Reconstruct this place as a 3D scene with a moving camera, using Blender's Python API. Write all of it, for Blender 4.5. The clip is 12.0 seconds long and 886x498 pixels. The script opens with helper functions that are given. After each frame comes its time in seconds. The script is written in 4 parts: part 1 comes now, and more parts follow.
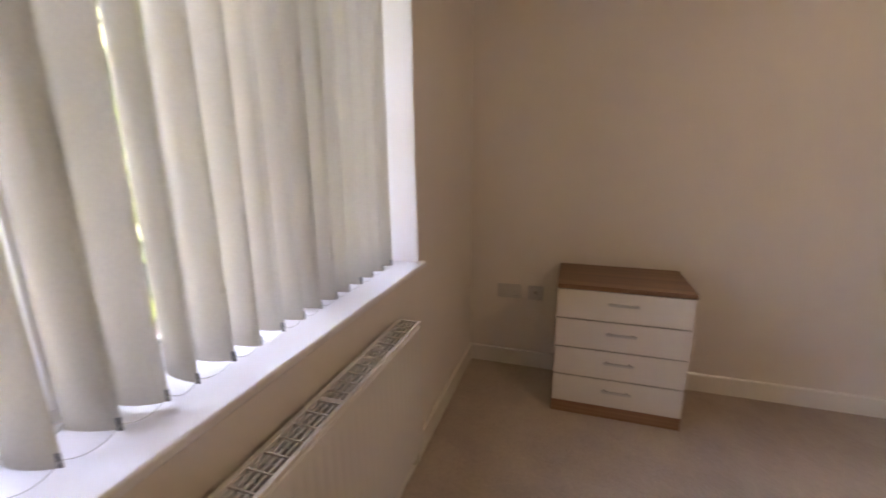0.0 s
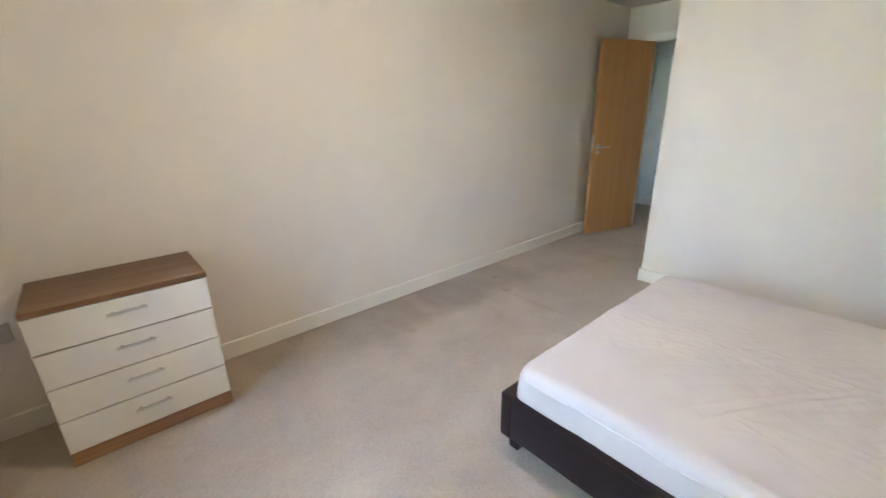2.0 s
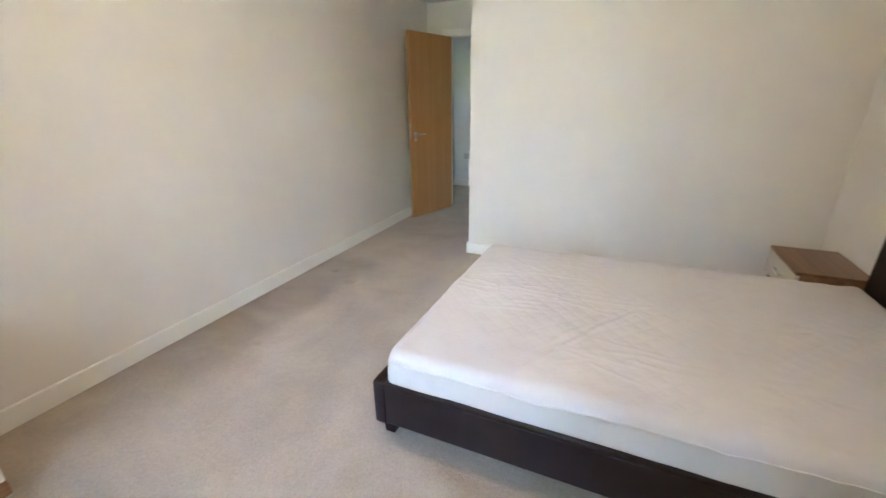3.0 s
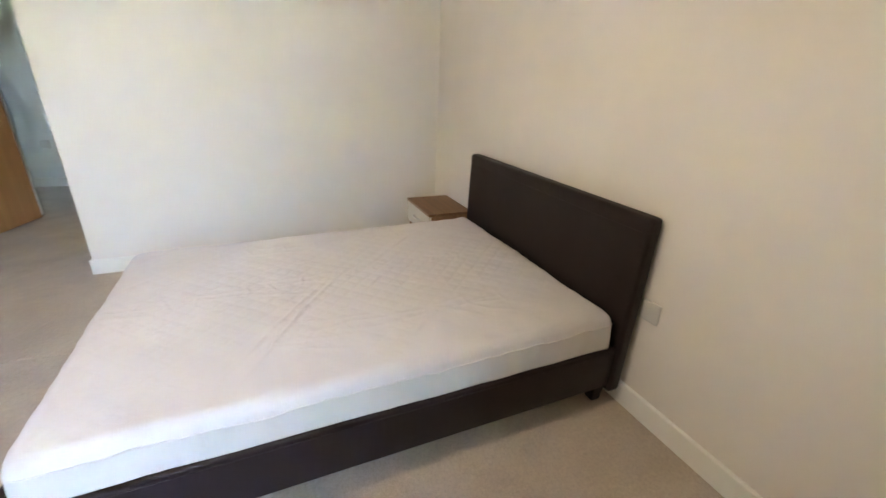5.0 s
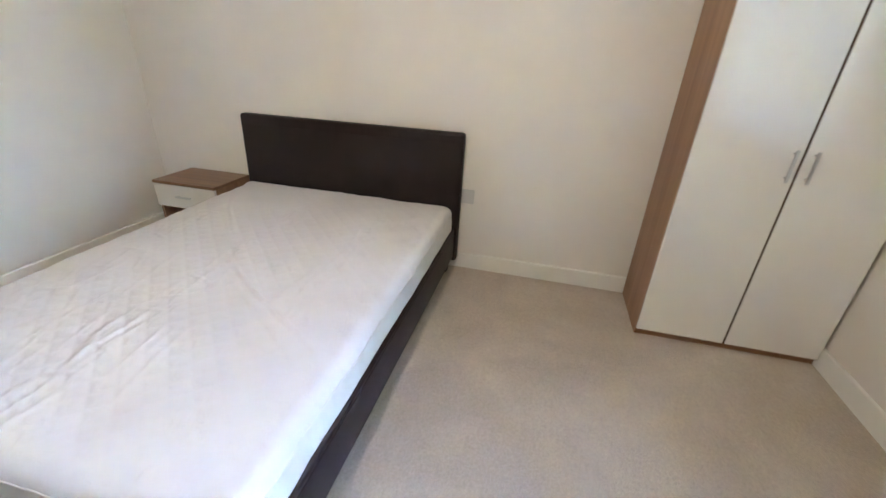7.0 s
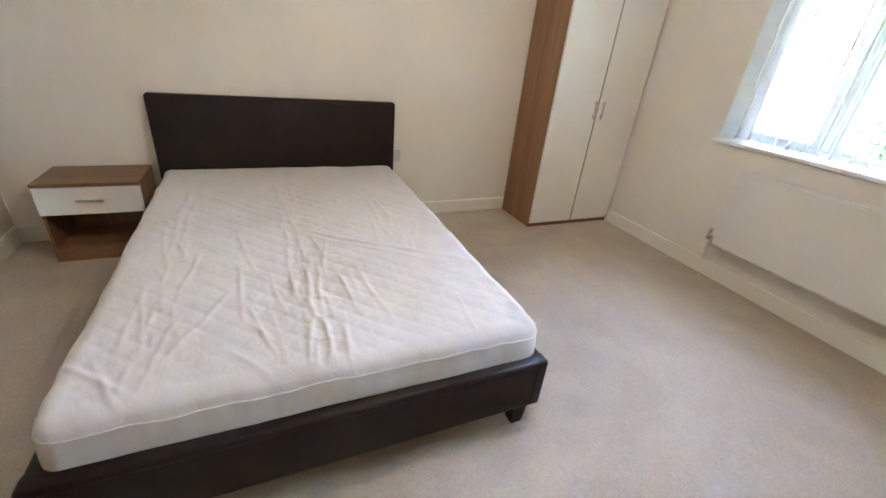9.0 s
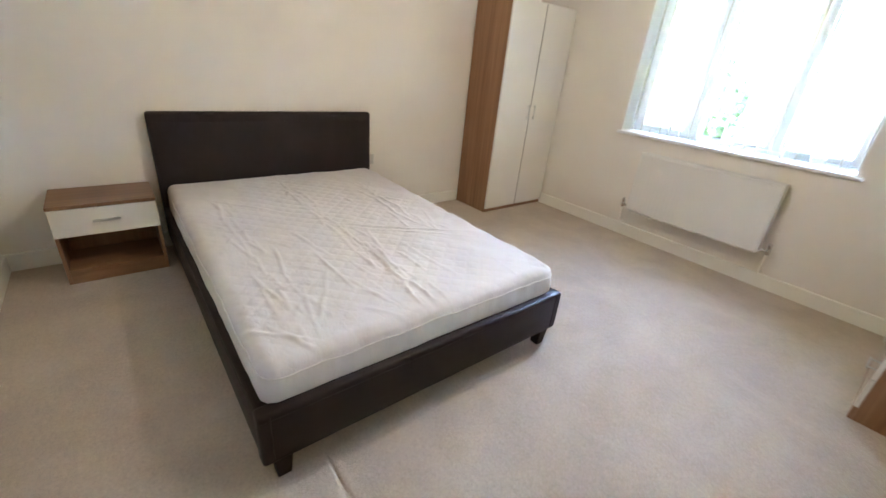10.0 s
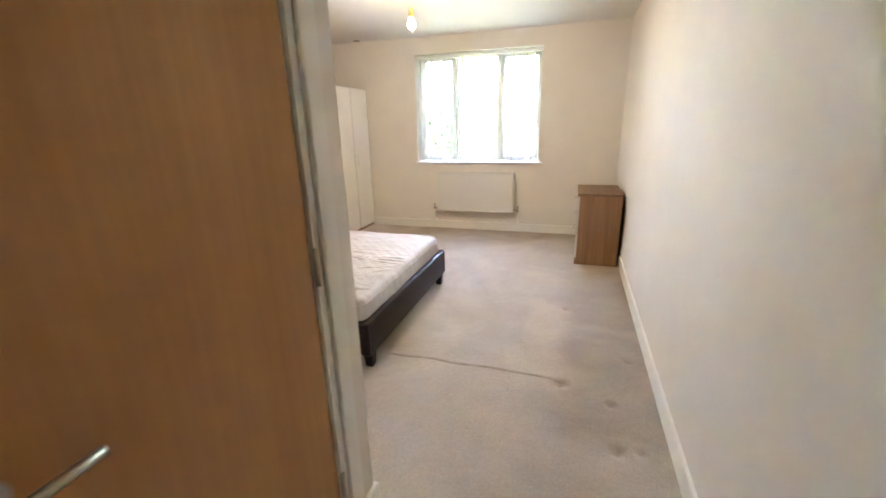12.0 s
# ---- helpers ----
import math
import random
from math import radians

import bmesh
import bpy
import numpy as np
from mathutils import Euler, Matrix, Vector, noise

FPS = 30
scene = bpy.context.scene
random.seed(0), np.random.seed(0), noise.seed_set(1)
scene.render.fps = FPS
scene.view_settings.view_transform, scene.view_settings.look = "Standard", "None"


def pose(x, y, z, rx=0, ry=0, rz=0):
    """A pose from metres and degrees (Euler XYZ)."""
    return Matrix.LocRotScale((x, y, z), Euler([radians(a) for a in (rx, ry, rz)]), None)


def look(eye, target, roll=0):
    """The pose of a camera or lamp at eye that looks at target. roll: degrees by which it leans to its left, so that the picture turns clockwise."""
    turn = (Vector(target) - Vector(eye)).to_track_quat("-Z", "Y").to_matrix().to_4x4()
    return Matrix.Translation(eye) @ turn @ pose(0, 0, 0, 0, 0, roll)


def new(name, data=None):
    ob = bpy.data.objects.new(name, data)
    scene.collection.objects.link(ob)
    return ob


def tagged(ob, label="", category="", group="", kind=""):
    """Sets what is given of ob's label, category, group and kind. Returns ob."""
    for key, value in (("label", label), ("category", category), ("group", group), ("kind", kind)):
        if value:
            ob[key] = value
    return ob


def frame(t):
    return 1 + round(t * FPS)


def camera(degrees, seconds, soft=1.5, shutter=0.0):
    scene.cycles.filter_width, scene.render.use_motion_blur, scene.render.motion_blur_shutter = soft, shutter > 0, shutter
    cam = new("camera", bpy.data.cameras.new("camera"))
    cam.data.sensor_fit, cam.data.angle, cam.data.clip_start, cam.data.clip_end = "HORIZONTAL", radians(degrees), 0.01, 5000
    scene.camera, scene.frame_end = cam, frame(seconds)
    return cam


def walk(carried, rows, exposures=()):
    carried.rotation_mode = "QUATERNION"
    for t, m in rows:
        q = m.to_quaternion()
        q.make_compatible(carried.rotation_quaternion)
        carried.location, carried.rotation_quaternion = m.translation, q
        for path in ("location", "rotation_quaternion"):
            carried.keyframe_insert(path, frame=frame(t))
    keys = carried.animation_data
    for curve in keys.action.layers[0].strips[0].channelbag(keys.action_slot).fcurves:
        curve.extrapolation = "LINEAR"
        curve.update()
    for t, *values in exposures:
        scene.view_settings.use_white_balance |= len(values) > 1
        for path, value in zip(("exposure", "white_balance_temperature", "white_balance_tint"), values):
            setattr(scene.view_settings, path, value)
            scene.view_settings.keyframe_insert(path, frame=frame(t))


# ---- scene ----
cam = camera(94.9, 12.0, shutter=0.25)
PATH = [
    (0, (1.2, 3.408, 1.281), (3.052, 4.006, 0.821), -0.5),
    (0.5, (1.188, 3.256, 1.304), (3.111, 3.193, 0.756), -0.8),
    (1, (1.17, 3.21, 1.286), (3.002, 2.643, 0.72), -0.9),
    (1.5, (1.176, 3.167, 1.319), (2.846, 2.255, 0.701), -0.8),
    (2, (1.2, 3.164, 1.318), (2.632, 1.925, 0.675), -1.0),
    (2.5, (1.233, 3.184, 1.322), (2.358, 1.673, 0.649), -1.0),
    (3, (1.269, 3.219, 1.311), (2.028, 1.505, 0.614), -0.6),
    (3.5, (1.27, 3.239, 1.311), (1.633, 1.41, 0.589), -0.3),
    (3.7, (1.287, 3.227, 1.287), (1.477, 1.372, 0.565), 0.2),
    (5.3, (1.395, 3.088, 1.271), (0.42, 1.529, 0.483), 1.7),
    (5.5, (1.478, 3.069, 1.272), (0.359, 1.619, 0.469), 1.0),
    (6, (1.82, 3.011, 1.254), (0.397, 1.867, 0.439), 2.3),
    (6.5, (2.056, 2.858, 1.227), (0.417, 2.064, 0.4), 2.2),
    (7, (2.338, 2.583, 1.237), (0.58, 2.183, 0.371), 3.1),
    (7.2, (2.408, 2.492, 1.256), (0.637, 2.213, 0.37), 3.0),
    (8.8, (2.853, 1.439, 1.246), (1.201, 2.129, 0.356), 5.8),
    (9, (2.869, 1.305, 1.231), (1.255, 2.073, 0.333), 5.9),
    (9.5, (2.921, 0.928, 1.231), (1.406, 1.907, 0.366), 6.1),
    (10, (2.982, 0.566, 1.262), (1.601, 1.742, 0.42), 5.7),
    (10.5, (2.901, 0.131, 1.263), (1.836, 1.623, 0.464), 3.4),
    (11, (3.003, -0.2, 1.311), (2.247, 1.47, 0.512), 1.9),
    (11.5, (3.013, -0.582, 1.312), (2.588, 1.25, 0.63), 0.3),
    (12, (3.055, -1.019, 1.321), (2.469, 0.8, 0.73), -1.4),
]
EXPOSURES = [(0.0, 5.95, 8350, 29), (0.6, 6.5, 7250, 17), (1.0, 6.65, 7150, 14), (1.5, 6.9, 6850, 11), (3.0, 7.2, 6700, 8), (5.5, 7.38, 6700, 8), (7.0, 7.45, 6000, 7), (9.0, 7.32, 6300, 8), (10.5, 7.48, 6250, 7), (11.5, 7.45, 6700, 9), (12.0, 7.6, 7050, 11)]
walk(cam, [(t, look(eye, target, roll)) for t, eye, target, roll in PATH], EXPOSURES)

# ---- light: sky outside the window, a low-hanging lamp bulb in the room ----
world = bpy.data.worlds.new("sky")
scene.world = world
world.use_nodes = True
wn = world.node_tree.nodes
sky = wn.new("ShaderNodeTexSky")
sky.sky_type = "NISHITA"
sky.sun_disc = False
sky.sun_elevation = radians(48)
sky.sun_rotation = radians(200)
sky.air_density, sky.dust_density = 1.0, 5.0
wn["Background"].inputs["Strength"].default_value = 0.15
world.node_tree.links.new(sky.outputs["Color"], wn["Background"].inputs["Color"])

sun_data = bpy.data.lights.new("sun", "SUN")
sun_data.energy, sun_data.angle, sun_data.color = 0.6, radians(14), (1.0, 0.96, 0.9)
sun = new("sun", sun_data)
sun.matrix_world = look((-6, -12, 18), (0, 0, 0))

BULB = (1.855, 2.09, 2.015)
bulb_data = bpy.data.lights.new("bulb_light", "POINT")
bulb_data.energy, bulb_data.color, bulb_data.shadow_soft_size = 0.12, (1.0, 0.81, 0.60), 0.06
new("bulb_light", bulb_data).location = (BULB[0], BULB[1], BULB[2] - 0.005)

# ---- measures of the place ----
X0, X1 = 0.03, 3.528         # headboard wall, long wall
YW, YP = 3.983, -0.018       # window wall, partition
XC, YE = 2.450, -1.50       # passage side of the partition, end wall with the door
HC = 2.300                   # ceiling
WX0, WX1, WZ0, WZ1 = 1.138, 2.657, 0.858, 2.113   # window opening
GROUND = -2.9


# ---- materials ----
class Mat:
    """A small node-graph builder."""
    def __init__(self, name, color, rough=0.6, metal=0.0):
        self.m = bpy.data.materials.new(name)
        self.m.use_nodes = True
        self.t = self.m.node_tree
        self.b = self.t.nodes["Principled BSDF"]
        self.b.inputs["Base Color"].default_value = (*color, 1)
        self.b.inputs["Roughness"].default_value = rough
        self.b.inputs["Metallic"].default_value = metal
        self.color = color
        self.co = None

    def node(self, kind, **values):
        n = self.t.nodes.new(kind)
        for k, v in values.items():
            n.inputs[k].default_value = v
        return n

    def link(self, a, b):
        self.t.links.new(a, b)

    def coords(self, scale=(1, 1, 1)):
        tc = self.t.nodes.new("ShaderNodeTexCoord")
        mp = self.t.nodes.new("ShaderNodeMapping")
        mp.inputs["Scale"].default_value = scale
        self.link(tc.outputs["Object"], mp.inputs["Vector"])
        return mp.outputs["Vector"]

    def noise(self, scale, detail=4.0, rough=0.5, stretch=(1, 1, 1), distortion=0.0):
        n = self.node("ShaderNodeTexNoise", Scale=scale, Detail=detail, Roughness=rough, Distortion=distortion)
        self.link(self.coords(stretch), n.inputs["Vector"])
        return n.outputs["Fac"]

    def ramp(self, fac, stops):
        r = self.t.nodes.new("ShaderNodeValToRGB")
        e = r.color_ramp.elements
        while len(e) < len(stops):
            e.new(0.5)
        for el, (p, c) in zip(e, stops):
            el.position, el.color = p, (*c, 1)
        self.link(fac, r.inputs["Fac"])
        return r.outputs["Color"]

    def mix(self, fac, a, b, mode="MIX"):
        n = self.t.nodes.new("ShaderNodeMixRGB")
        n.blend_type = mode
        for sock, v in (("Fac", fac), ("Color1", a), ("Color2", b)):
            if isinstance(v, (int, float)):
                n.inputs[sock].default_value = v
            elif isinstance(v, tuple):
                n.inputs[sock].default_value = (*v, 1)
            else:
                self.link(v, n.inputs[sock])
        return n.outputs["Color"]

    def base(self, out):
        self.link(out, self.b.inputs["Base Color"])
        return self

    def rough(self, fac, lo, hi):
        n = self.node("ShaderNodeMapRange")
        n.inputs["To Min"].default_value, n.inputs["To Max"].default_value = lo, hi
        self.link(fac, n.inputs["Value"])
        self.link(n.outputs["Result"], self.b.inputs["Roughness"])
        return self

    def bump(self, *layers):
        last = None
        for fac, strength, dist in layers:
            n = self.node("ShaderNodeBump", Strength=strength, Distance=dist)
            self.link(fac, n.inputs["Height"])
            if last:
                self.link(last, n.inputs["Normal"])
            last = n.outputs["Normal"]
        self.link(last, self.b.inputs["Normal"])
        return self


def shade(c, k):
    return tuple(min(1.0, v * k) for v in c)


def paint(name, color, rough=0.7, grain=0.15, soil=0.05):
    m = Mat(name, color, rough)
    big, fine = m.noise(1.3, 5, 0.6), m.noise(260, 3)
    m.base(m.ramp(big, [(0.3, shade(color, 1 - soil)), (0.7, shade(color, 1.02))]))
    m.bump((fine, grain, 0.0012), (m.noise(9, 3), 0.05, 0.004))
    m.rough(big, rough - 0.06, rough + 0.06)
    return m.m


def laminate(name, dark, mid, light, axis, rough=0.42, grain=0.5):
    """Wood-printed board; axis is the direction of the grain."""
    m = Mat(name, mid, rough)
    st = [14.0, 14.0, 14.0]
    st[axis] = 0.55
    st2 = [90.0, 90.0, 90.0]
    st2[axis] = 2.2
    broad = m.noise(1.0, 6, 0.62, tuple(st), 0.6)
    pores = m.noise(1.0, 3, 0.6, tuple(st2))
    col = m.ramp(broad, [(0.28, dark), (0.5, mid), (0.72, light)])
    col = m.mix(grain, col, m.ramp(pores, [(0.35, shade(mid, 0.62)), (0.62, shade(mid, 1.18))]), "SOFT_LIGHT")
    info = m.t.nodes.new("ShaderNodeObjectInfo")
    hsv = m.node("ShaderNodeHueSaturation")
    mr = m.node("ShaderNodeMapRange")
    mr.inputs["To Min"].default_value, mr.inputs["To Max"].default_value = 0.93, 1.07
    m.link(info.outputs["Random"], mr.inputs["Value"])
    m.link(mr.outputs["Result"], hsv.inputs["Value"])
    m.link(col, hsv.inputs["Color"])
    m.base(hsv.outputs["Color"])
    m.rough(pores, rough - 0.06, rough + 0.1)
    m.bump((pores, 0.12, 0.0008))
    return m.m


WALL = paint("wall_paint", (0.815, 0.77, 0.715), 0.75)
CEIL = paint("ceiling_paint", (0.83, 0.825, 0.81), 0.85)
REVEAL = paint("reveal_paint", (0.82, 0.81, 0.79), 0.7)
TRIM = paint("trim_gloss_paint", (0.87, 0.85, 0.80), 0.36, 0.05, 0.06)
SILL = paint("sill_paint", (0.84, 0.84, 0.85), 0.35, 0.05, 0.04)
UPVC = paint("white_upvc", (0.83, 0.84, 0.84), 0.3, 0.03, 0.03)
ENAMEL = paint("radiator_enamel", (0.75, 0.735, 0.71), 0.33, 0.04, 0.03)
PLASTIC = paint("white_plastic", (0.80, 0.79, 0.76), 0.35, 0.03, 0.05)
SOCKET = paint("socket_plastic", (0.60, 0.585, 0.56), 0.35, 0.03, 0.05)
SOCKET_SLOT = Mat("socket_slot", (0.32, 0.31, 0.30), 0.6).m
HALL_WALL = paint("hall_paint", (0.80, 0.80, 0.78), 0.75)

WOOD = ((0.235, 0.135, 0.075), (0.315, 0.19, 0.11), (0.39, 0.25, 0.152))
WALNUT = {a: laminate("walnut_laminate_" + "xyz"[a], *WOOD, a) for a in (0, 1, 2)}
# the same walnut for the tops, with their shade put into the colour
WALNUT_SHADED = {a: laminate("walnut_shaded_" + "xyz"[a], shade(WOOD[0], 0.8), shade(WOOD[1], 0.82), shade(WOOD[2], 0.85), a, 0.38) for a in (0, 1)}
OAK = laminate("oak_veneer", (0.44, 0.235, 0.092), (0.49, 0.268, 0.107), (0.53, 0.297, 0.122), 2, 0.5, 0.2)


def gloss_white():
    m = Mat("gloss_white_board", (0.82, 0.79, 0.74), 0.12)
    m.b.inputs["Coat Weight"].default_value = 1.0
    m.b.inputs["Coat Roughness"].default_value = 0.015
    m.b.inputs["Coat IOR"].default_value = 1.9
    n = m.noise(3.5, 3)
    m.base(m.ramp(n, [(0.3, (0.80, 0.77, 0.72)), (0.7, (0.83, 0.80, 0.75))]))
    m.bump((n, 0.015, 0.008))
    return m.m


def metal(name, color, rough):
    m = Mat(name, color, rough, 1.0)
    n = m.noise(60, 3, 0.6, (1, 8, 1))
    m.rough(n, rough - 0.05, rough + 0.1)
    m.bump((n, 0.05, 0.0005))
    return m.m


GLOSS = gloss_white()
STEEL = metal("brushed_steel", (0.56, 0.56, 0.55), 0.32)
CHROME = metal("chrome", (0.72, 0.72, 0.72), 0.14)
HINGE = metal("dull_hinge_steel", (0.42, 0.39, 0.35), 0.36)
BRASS = metal("brass", (0.62, 0.42, 0.16), 0.3)
GAP_BROWN = Mat("dark_brown_edging", (0.07, 0.036, 0.02), 0.7).m
DARK = Mat("dark_gap", (0.014, 0.011, 0.009), 0.9).m
GASKET = Mat("rubber_gasket", (0.3, 0.3, 0.3), 0.7).m
WEIGHT = Mat("grey_slat_weight", (0.22, 0.22, 0.22), 0.6).m
CHAIN = Mat("pale_link_chain", (0.5, 0.49, 0.46), 0.5).m


def carpet():
    m = Mat("carpet_pile", (0.36, 0.30, 0.26), 0.95)
    tufts = m.noise(420, 2, 0.7)
    clump = m.noise(38, 4, 0.65)
    sweep = m.noise(1.6, 4, 0.55, (1, 1, 1), 1.2)
    worn = m.noise(5.0, 5, 0.6)
    c = m.ramp(tufts, [(0.3, (0.42, 0.352, 0.292)), (0.7, (0.60, 0.512, 0.432))])
    c = m.mix(0.16, c, m.ramp(clump, [(0.3, (0.33, 0.33, 0.33)), (0.7, (0.66, 0.66, 0.66))]), "OVERLAY")
    c = m.mix(0.33, c, m.ramp(sweep, [(0.38, (0.38, 0.38, 0.38)), (0.62, (0.62, 0.62, 0.62))]), "OVERLAY")
    c = m.mix(0.16, c, m.ramp(worn, [(0.35, (0.34, 0.33, 0.32)), (0.65, (0.6, 0.6, 0.6))]), "OVERLAY")
    speck = m.noise(85, 4, 0.75)
    c = m.mix(0.3, c, m.ramp(speck, [(0.32, (0.3, 0.3, 0.3)), (0.68, (0.7, 0.7, 0.7))]), "OVERLAY")
    # unfaded strip where furniture stood along the wall
    xyz = m.t.nodes.new("ShaderNodeSeparateXYZ")
    m.link(m.coords(), xyz.inputs["Vector"])

    def ease(sock, lo, hi):
        n = m.node("ShaderNodeMapRange")
        n.interpolation_type = "SMOOTHSTEP"
        n.inputs["From Min"].default_value, n.inputs["From Max"].default_value = lo, hi
        m.link(sock, n.inputs["Value"])
        return n.outputs["Result"]
    wob = m.node("ShaderNodeMath")
    wob.operation = "MULTIPLY_ADD"
    wob.inputs[1].default_value = 0.22
    m.link(m.noise(2.6, 4, 0.6), wob.inputs[0])
    m.link(xyz.outputs["X"], wob.inputs[2])
    strip = m.mix(1.0, ease(wob.outputs["Value"], 3.09, 3.28), ease(xyz.outputs["Y"], 0.42, 0.62), "MULTIPLY")
    strip = m.mix(1.0, strip, ease(xyz.outputs["Y"], 2.85, 2.35), "MULTIPLY")
    c = m.mix(strip, c, m.mix(1.0, c, (0.80, 0.785, 0.775), "MULTIPLY"))
    m.base(c)
    m.b.inputs["Sheen Weight"].default_value = 0.1
    m.b.inputs["Sheen Roughness"].default_value = 0.5
    m.bump((tufts, 0.5, 0.004), (speck, 0.55, 0.007), (clump, 0.22, 0.006))
    return m.m


def leather():
    m = Mat("dark_faux_leather", (0.016, 0.0115, 0.011), 0.5)
    v = m.node("ShaderNodeTexVoronoi", Scale=330.0)
    m.link(m.coords(), v.inputs["Vector"])
    n = m.noise(4.0, 4)
    m.base(m.ramp(n, [(0.3, (0.013, 0.008, 0.0085)), (0.7, (0.022, 0.0145, 0.015))]))
    m.rough(n, 0.42, 0.58)
    m.b.inputs["Specular IOR Level"].default_value = 0.25
    m.bump((v.outputs["Distance"], 0.35, 0.0008), (m.noise(14, 3), 0.12, 0.004))
    return m.m


def quilt_cloth():
    m = Mat("mattress_protector", (0.80, 0.77, 0.78), 0.8)
    weave = m.noise(700, 2, 0.6)
    creep = m.noise(28, 5, 0.6, (1, 1.6, 1), 1.0)
    m.base(m.ramp(m.noise(3, 4), [(0.3, (0.62, 0.585, 0.59)), (0.7, (0.68, 0.645, 0.65))]))
    m.b.inputs["Sheen Weight"].default_value = 0.15
    m.bump((weave, 0.2, 0.001), (creep, 0.35, 0.006))
    return m.m


def slat_cloth():
    m = Mat("blind_fabric", (0.72, 0.68, 0.60), 0.85)
    weave = m.noise(500, 2, 0.6, (1, 1, 0.3))
    m.base(m.ramp(weave, [(0.3, (0.50, 0.46, 0.39)), (0.7, (0.60, 0.555, 0.475))]))
    m.bump((weave, 0.2, 0.0006))
    tr = m.t.nodes.new("ShaderNodeBsdfTranslucent")
    tr.inputs["Color"].default_value = (0.84, 0.80, 0.73, 1)
    mx = m.t.nodes.new("ShaderNodeMixShader")
    mx.inputs["Fac"].default_value = 0.29
    out = m.t.nodes["Material Output"]
    m.link(m.b.outputs["BSDF"], mx.inputs[1])
    m.link(tr.outputs["BSDF"], mx.inputs[2])
    m.link(mx.outputs["Shader"], out.inputs["Surface"])
    return m.m


def clear_glass():
    m = Mat("window_glass", (1, 1, 1), 0.0)
    m.b.inputs["Transmission Weight"].default_value = 1.0
    m.b.inputs["IOR"].default_value = 1.45
    return m.m


def glow(name, color, strength):
    m = Mat(name, color, 0.4)
    m.b.inputs["Emission Color"].default_value = (*color, 1)
    m.b.inputs["Emission Strength"].default_value = strength
    return m.m


def earth(name, a, b, scale, rough=0.9):
    m = Mat(name, a, rough)
    n, f = m.noise(scale, 6, 0.65), m.noise(scale * 40, 3)
    m.base(m.mix(0.4, m.ramp(n, [(0.35, a), (0.65, b)]), m.ramp(f, [(0.3, shade(a, 0.7)), (0.7, shade(b, 1.2))])))
    m.bump((f, 0.5, 0.02))
    return m.m


def foliage(name, a, b):
    m = Mat(name, a, 0.55)
    g = m.t.nodes.new("ShaderNodeNewGeometry")
    m.base(m.ramp(g.outputs["Random Per Island"], [(0.0, a), (1.0, b)]))
    return m.m


def skirt_cloth():
    m = Mat("stretch_skirt", (0.75, 0.71, 0.66), 0.85)
    m.base(m.ramp(m.noise(4, 4), [(0.3, (0.63, 0.595, 0.57)), (0.7, (0.69, 0.655, 0.63))]))
    m.bump((m.noise(600, 2, 0.6), 0.2, 0.0008), (m.noise(18, 4, 0.6, (1, 1, 0.5), 0.6), 0.3, 0.008))
    return m.m


SKIRT = skirt_cloth()
CARPET, LEATHER, QUILT, SLAT, GLASS = carpet(), leather(), quilt_cloth(), slat_cloth(), clear_glass()
BULB_GLOW = glow("bulb_glow", (1.0, 0.86, 0.66), 0.8)
GRASS = earth("lawn", (0.045, 0.075, 0.02), (0.08, 0.11, 0.035), 0.8)
ASPHALT = earth("asphalt", (0.045, 0.045, 0.047), (0.065, 0.064, 0.062), 1.5)
PAVING = earth("pavement_slab", (0.24, 0.23, 0.21), (0.33, 0.32, 0.30), 1.2)
BARK = earth("bark", (0.09, 0.065, 0.045), (0.16, 0.125, 0.09), 6)
LEAF = foliage("leaves", (0.02, 0.05, 0.012), (0.05, 0.085, 0.02))
LEAF_DARK = foliage("dark_leaves", (0.02, 0.055, 0.03), (0.05, 0.10, 0.045))


# ---- building helpers ----
ORIGIN = {}


def thing(name, at, label, category, group="", kind=""):
    e = new(name)
    e.empty_display_size = 0.1
    e.location = at
    ORIGIN[e.name] = Vector(at)
    return tagged(e, label, category, group, kind)


def part(name, bm, material, parent=None, label="", smooth=False):
    """Links a bmesh given in world places as one mesh, under parent if there is one."""
    if parent:
        bmesh.ops.translate(bm, verts=bm.verts, vec=-ORIGIN[parent.name])
    me = bpy.data.meshes.new(name)
    bmesh.ops.recalc_face_normals(bm, faces=bm.faces)
    if smooth:
        for f in bm.faces:
            f.smooth = True
    bm.to_mesh(me)
    bm.free()
    me.materials.append(material)
    ob = new(name, me)
    if parent:
        ob.parent = parent
        ORIGIN[ob.name] = ORIGIN[parent.name]
    else:
        ORIGIN[ob.name] = Vector((0, 0, 0))
    return tagged(ob, label)


def fixed(name, bm, material, label, category="", smooth=False):
    return tagged(part(name, bm, material, None, "", smooth), label, category, "", "structure")


def box(x0, y0, z0, x1, y1, z1, bevel=0.0, seg=2, bm=None):
    b = bmesh.new()
    bmesh.ops.create_cube(b, size=1.0)
    for v in b.verts:
        v.co = Vector(((x0 + x1) / 2 + v.co.x * (x1 - x0), (y0 + y1) / 2 + v.co.y * (y1 - y0), (z0 + z1) / 2 + v.co.z * (z1 - z0)))
    if bevel:
        bmesh.ops.bevel(b, geom=b.edges[:], offset=bevel, segments=seg, profile=0.5, affect="EDGES")
    return b if bm is None else join(bm, b)


def join(bm, other):
    me = bpy.data.meshes.new("tmp")
    other.to_mesh(me)
    other.free()
    bm.from_mesh(me)
    bpy.data.meshes.remove(me)
    return bm


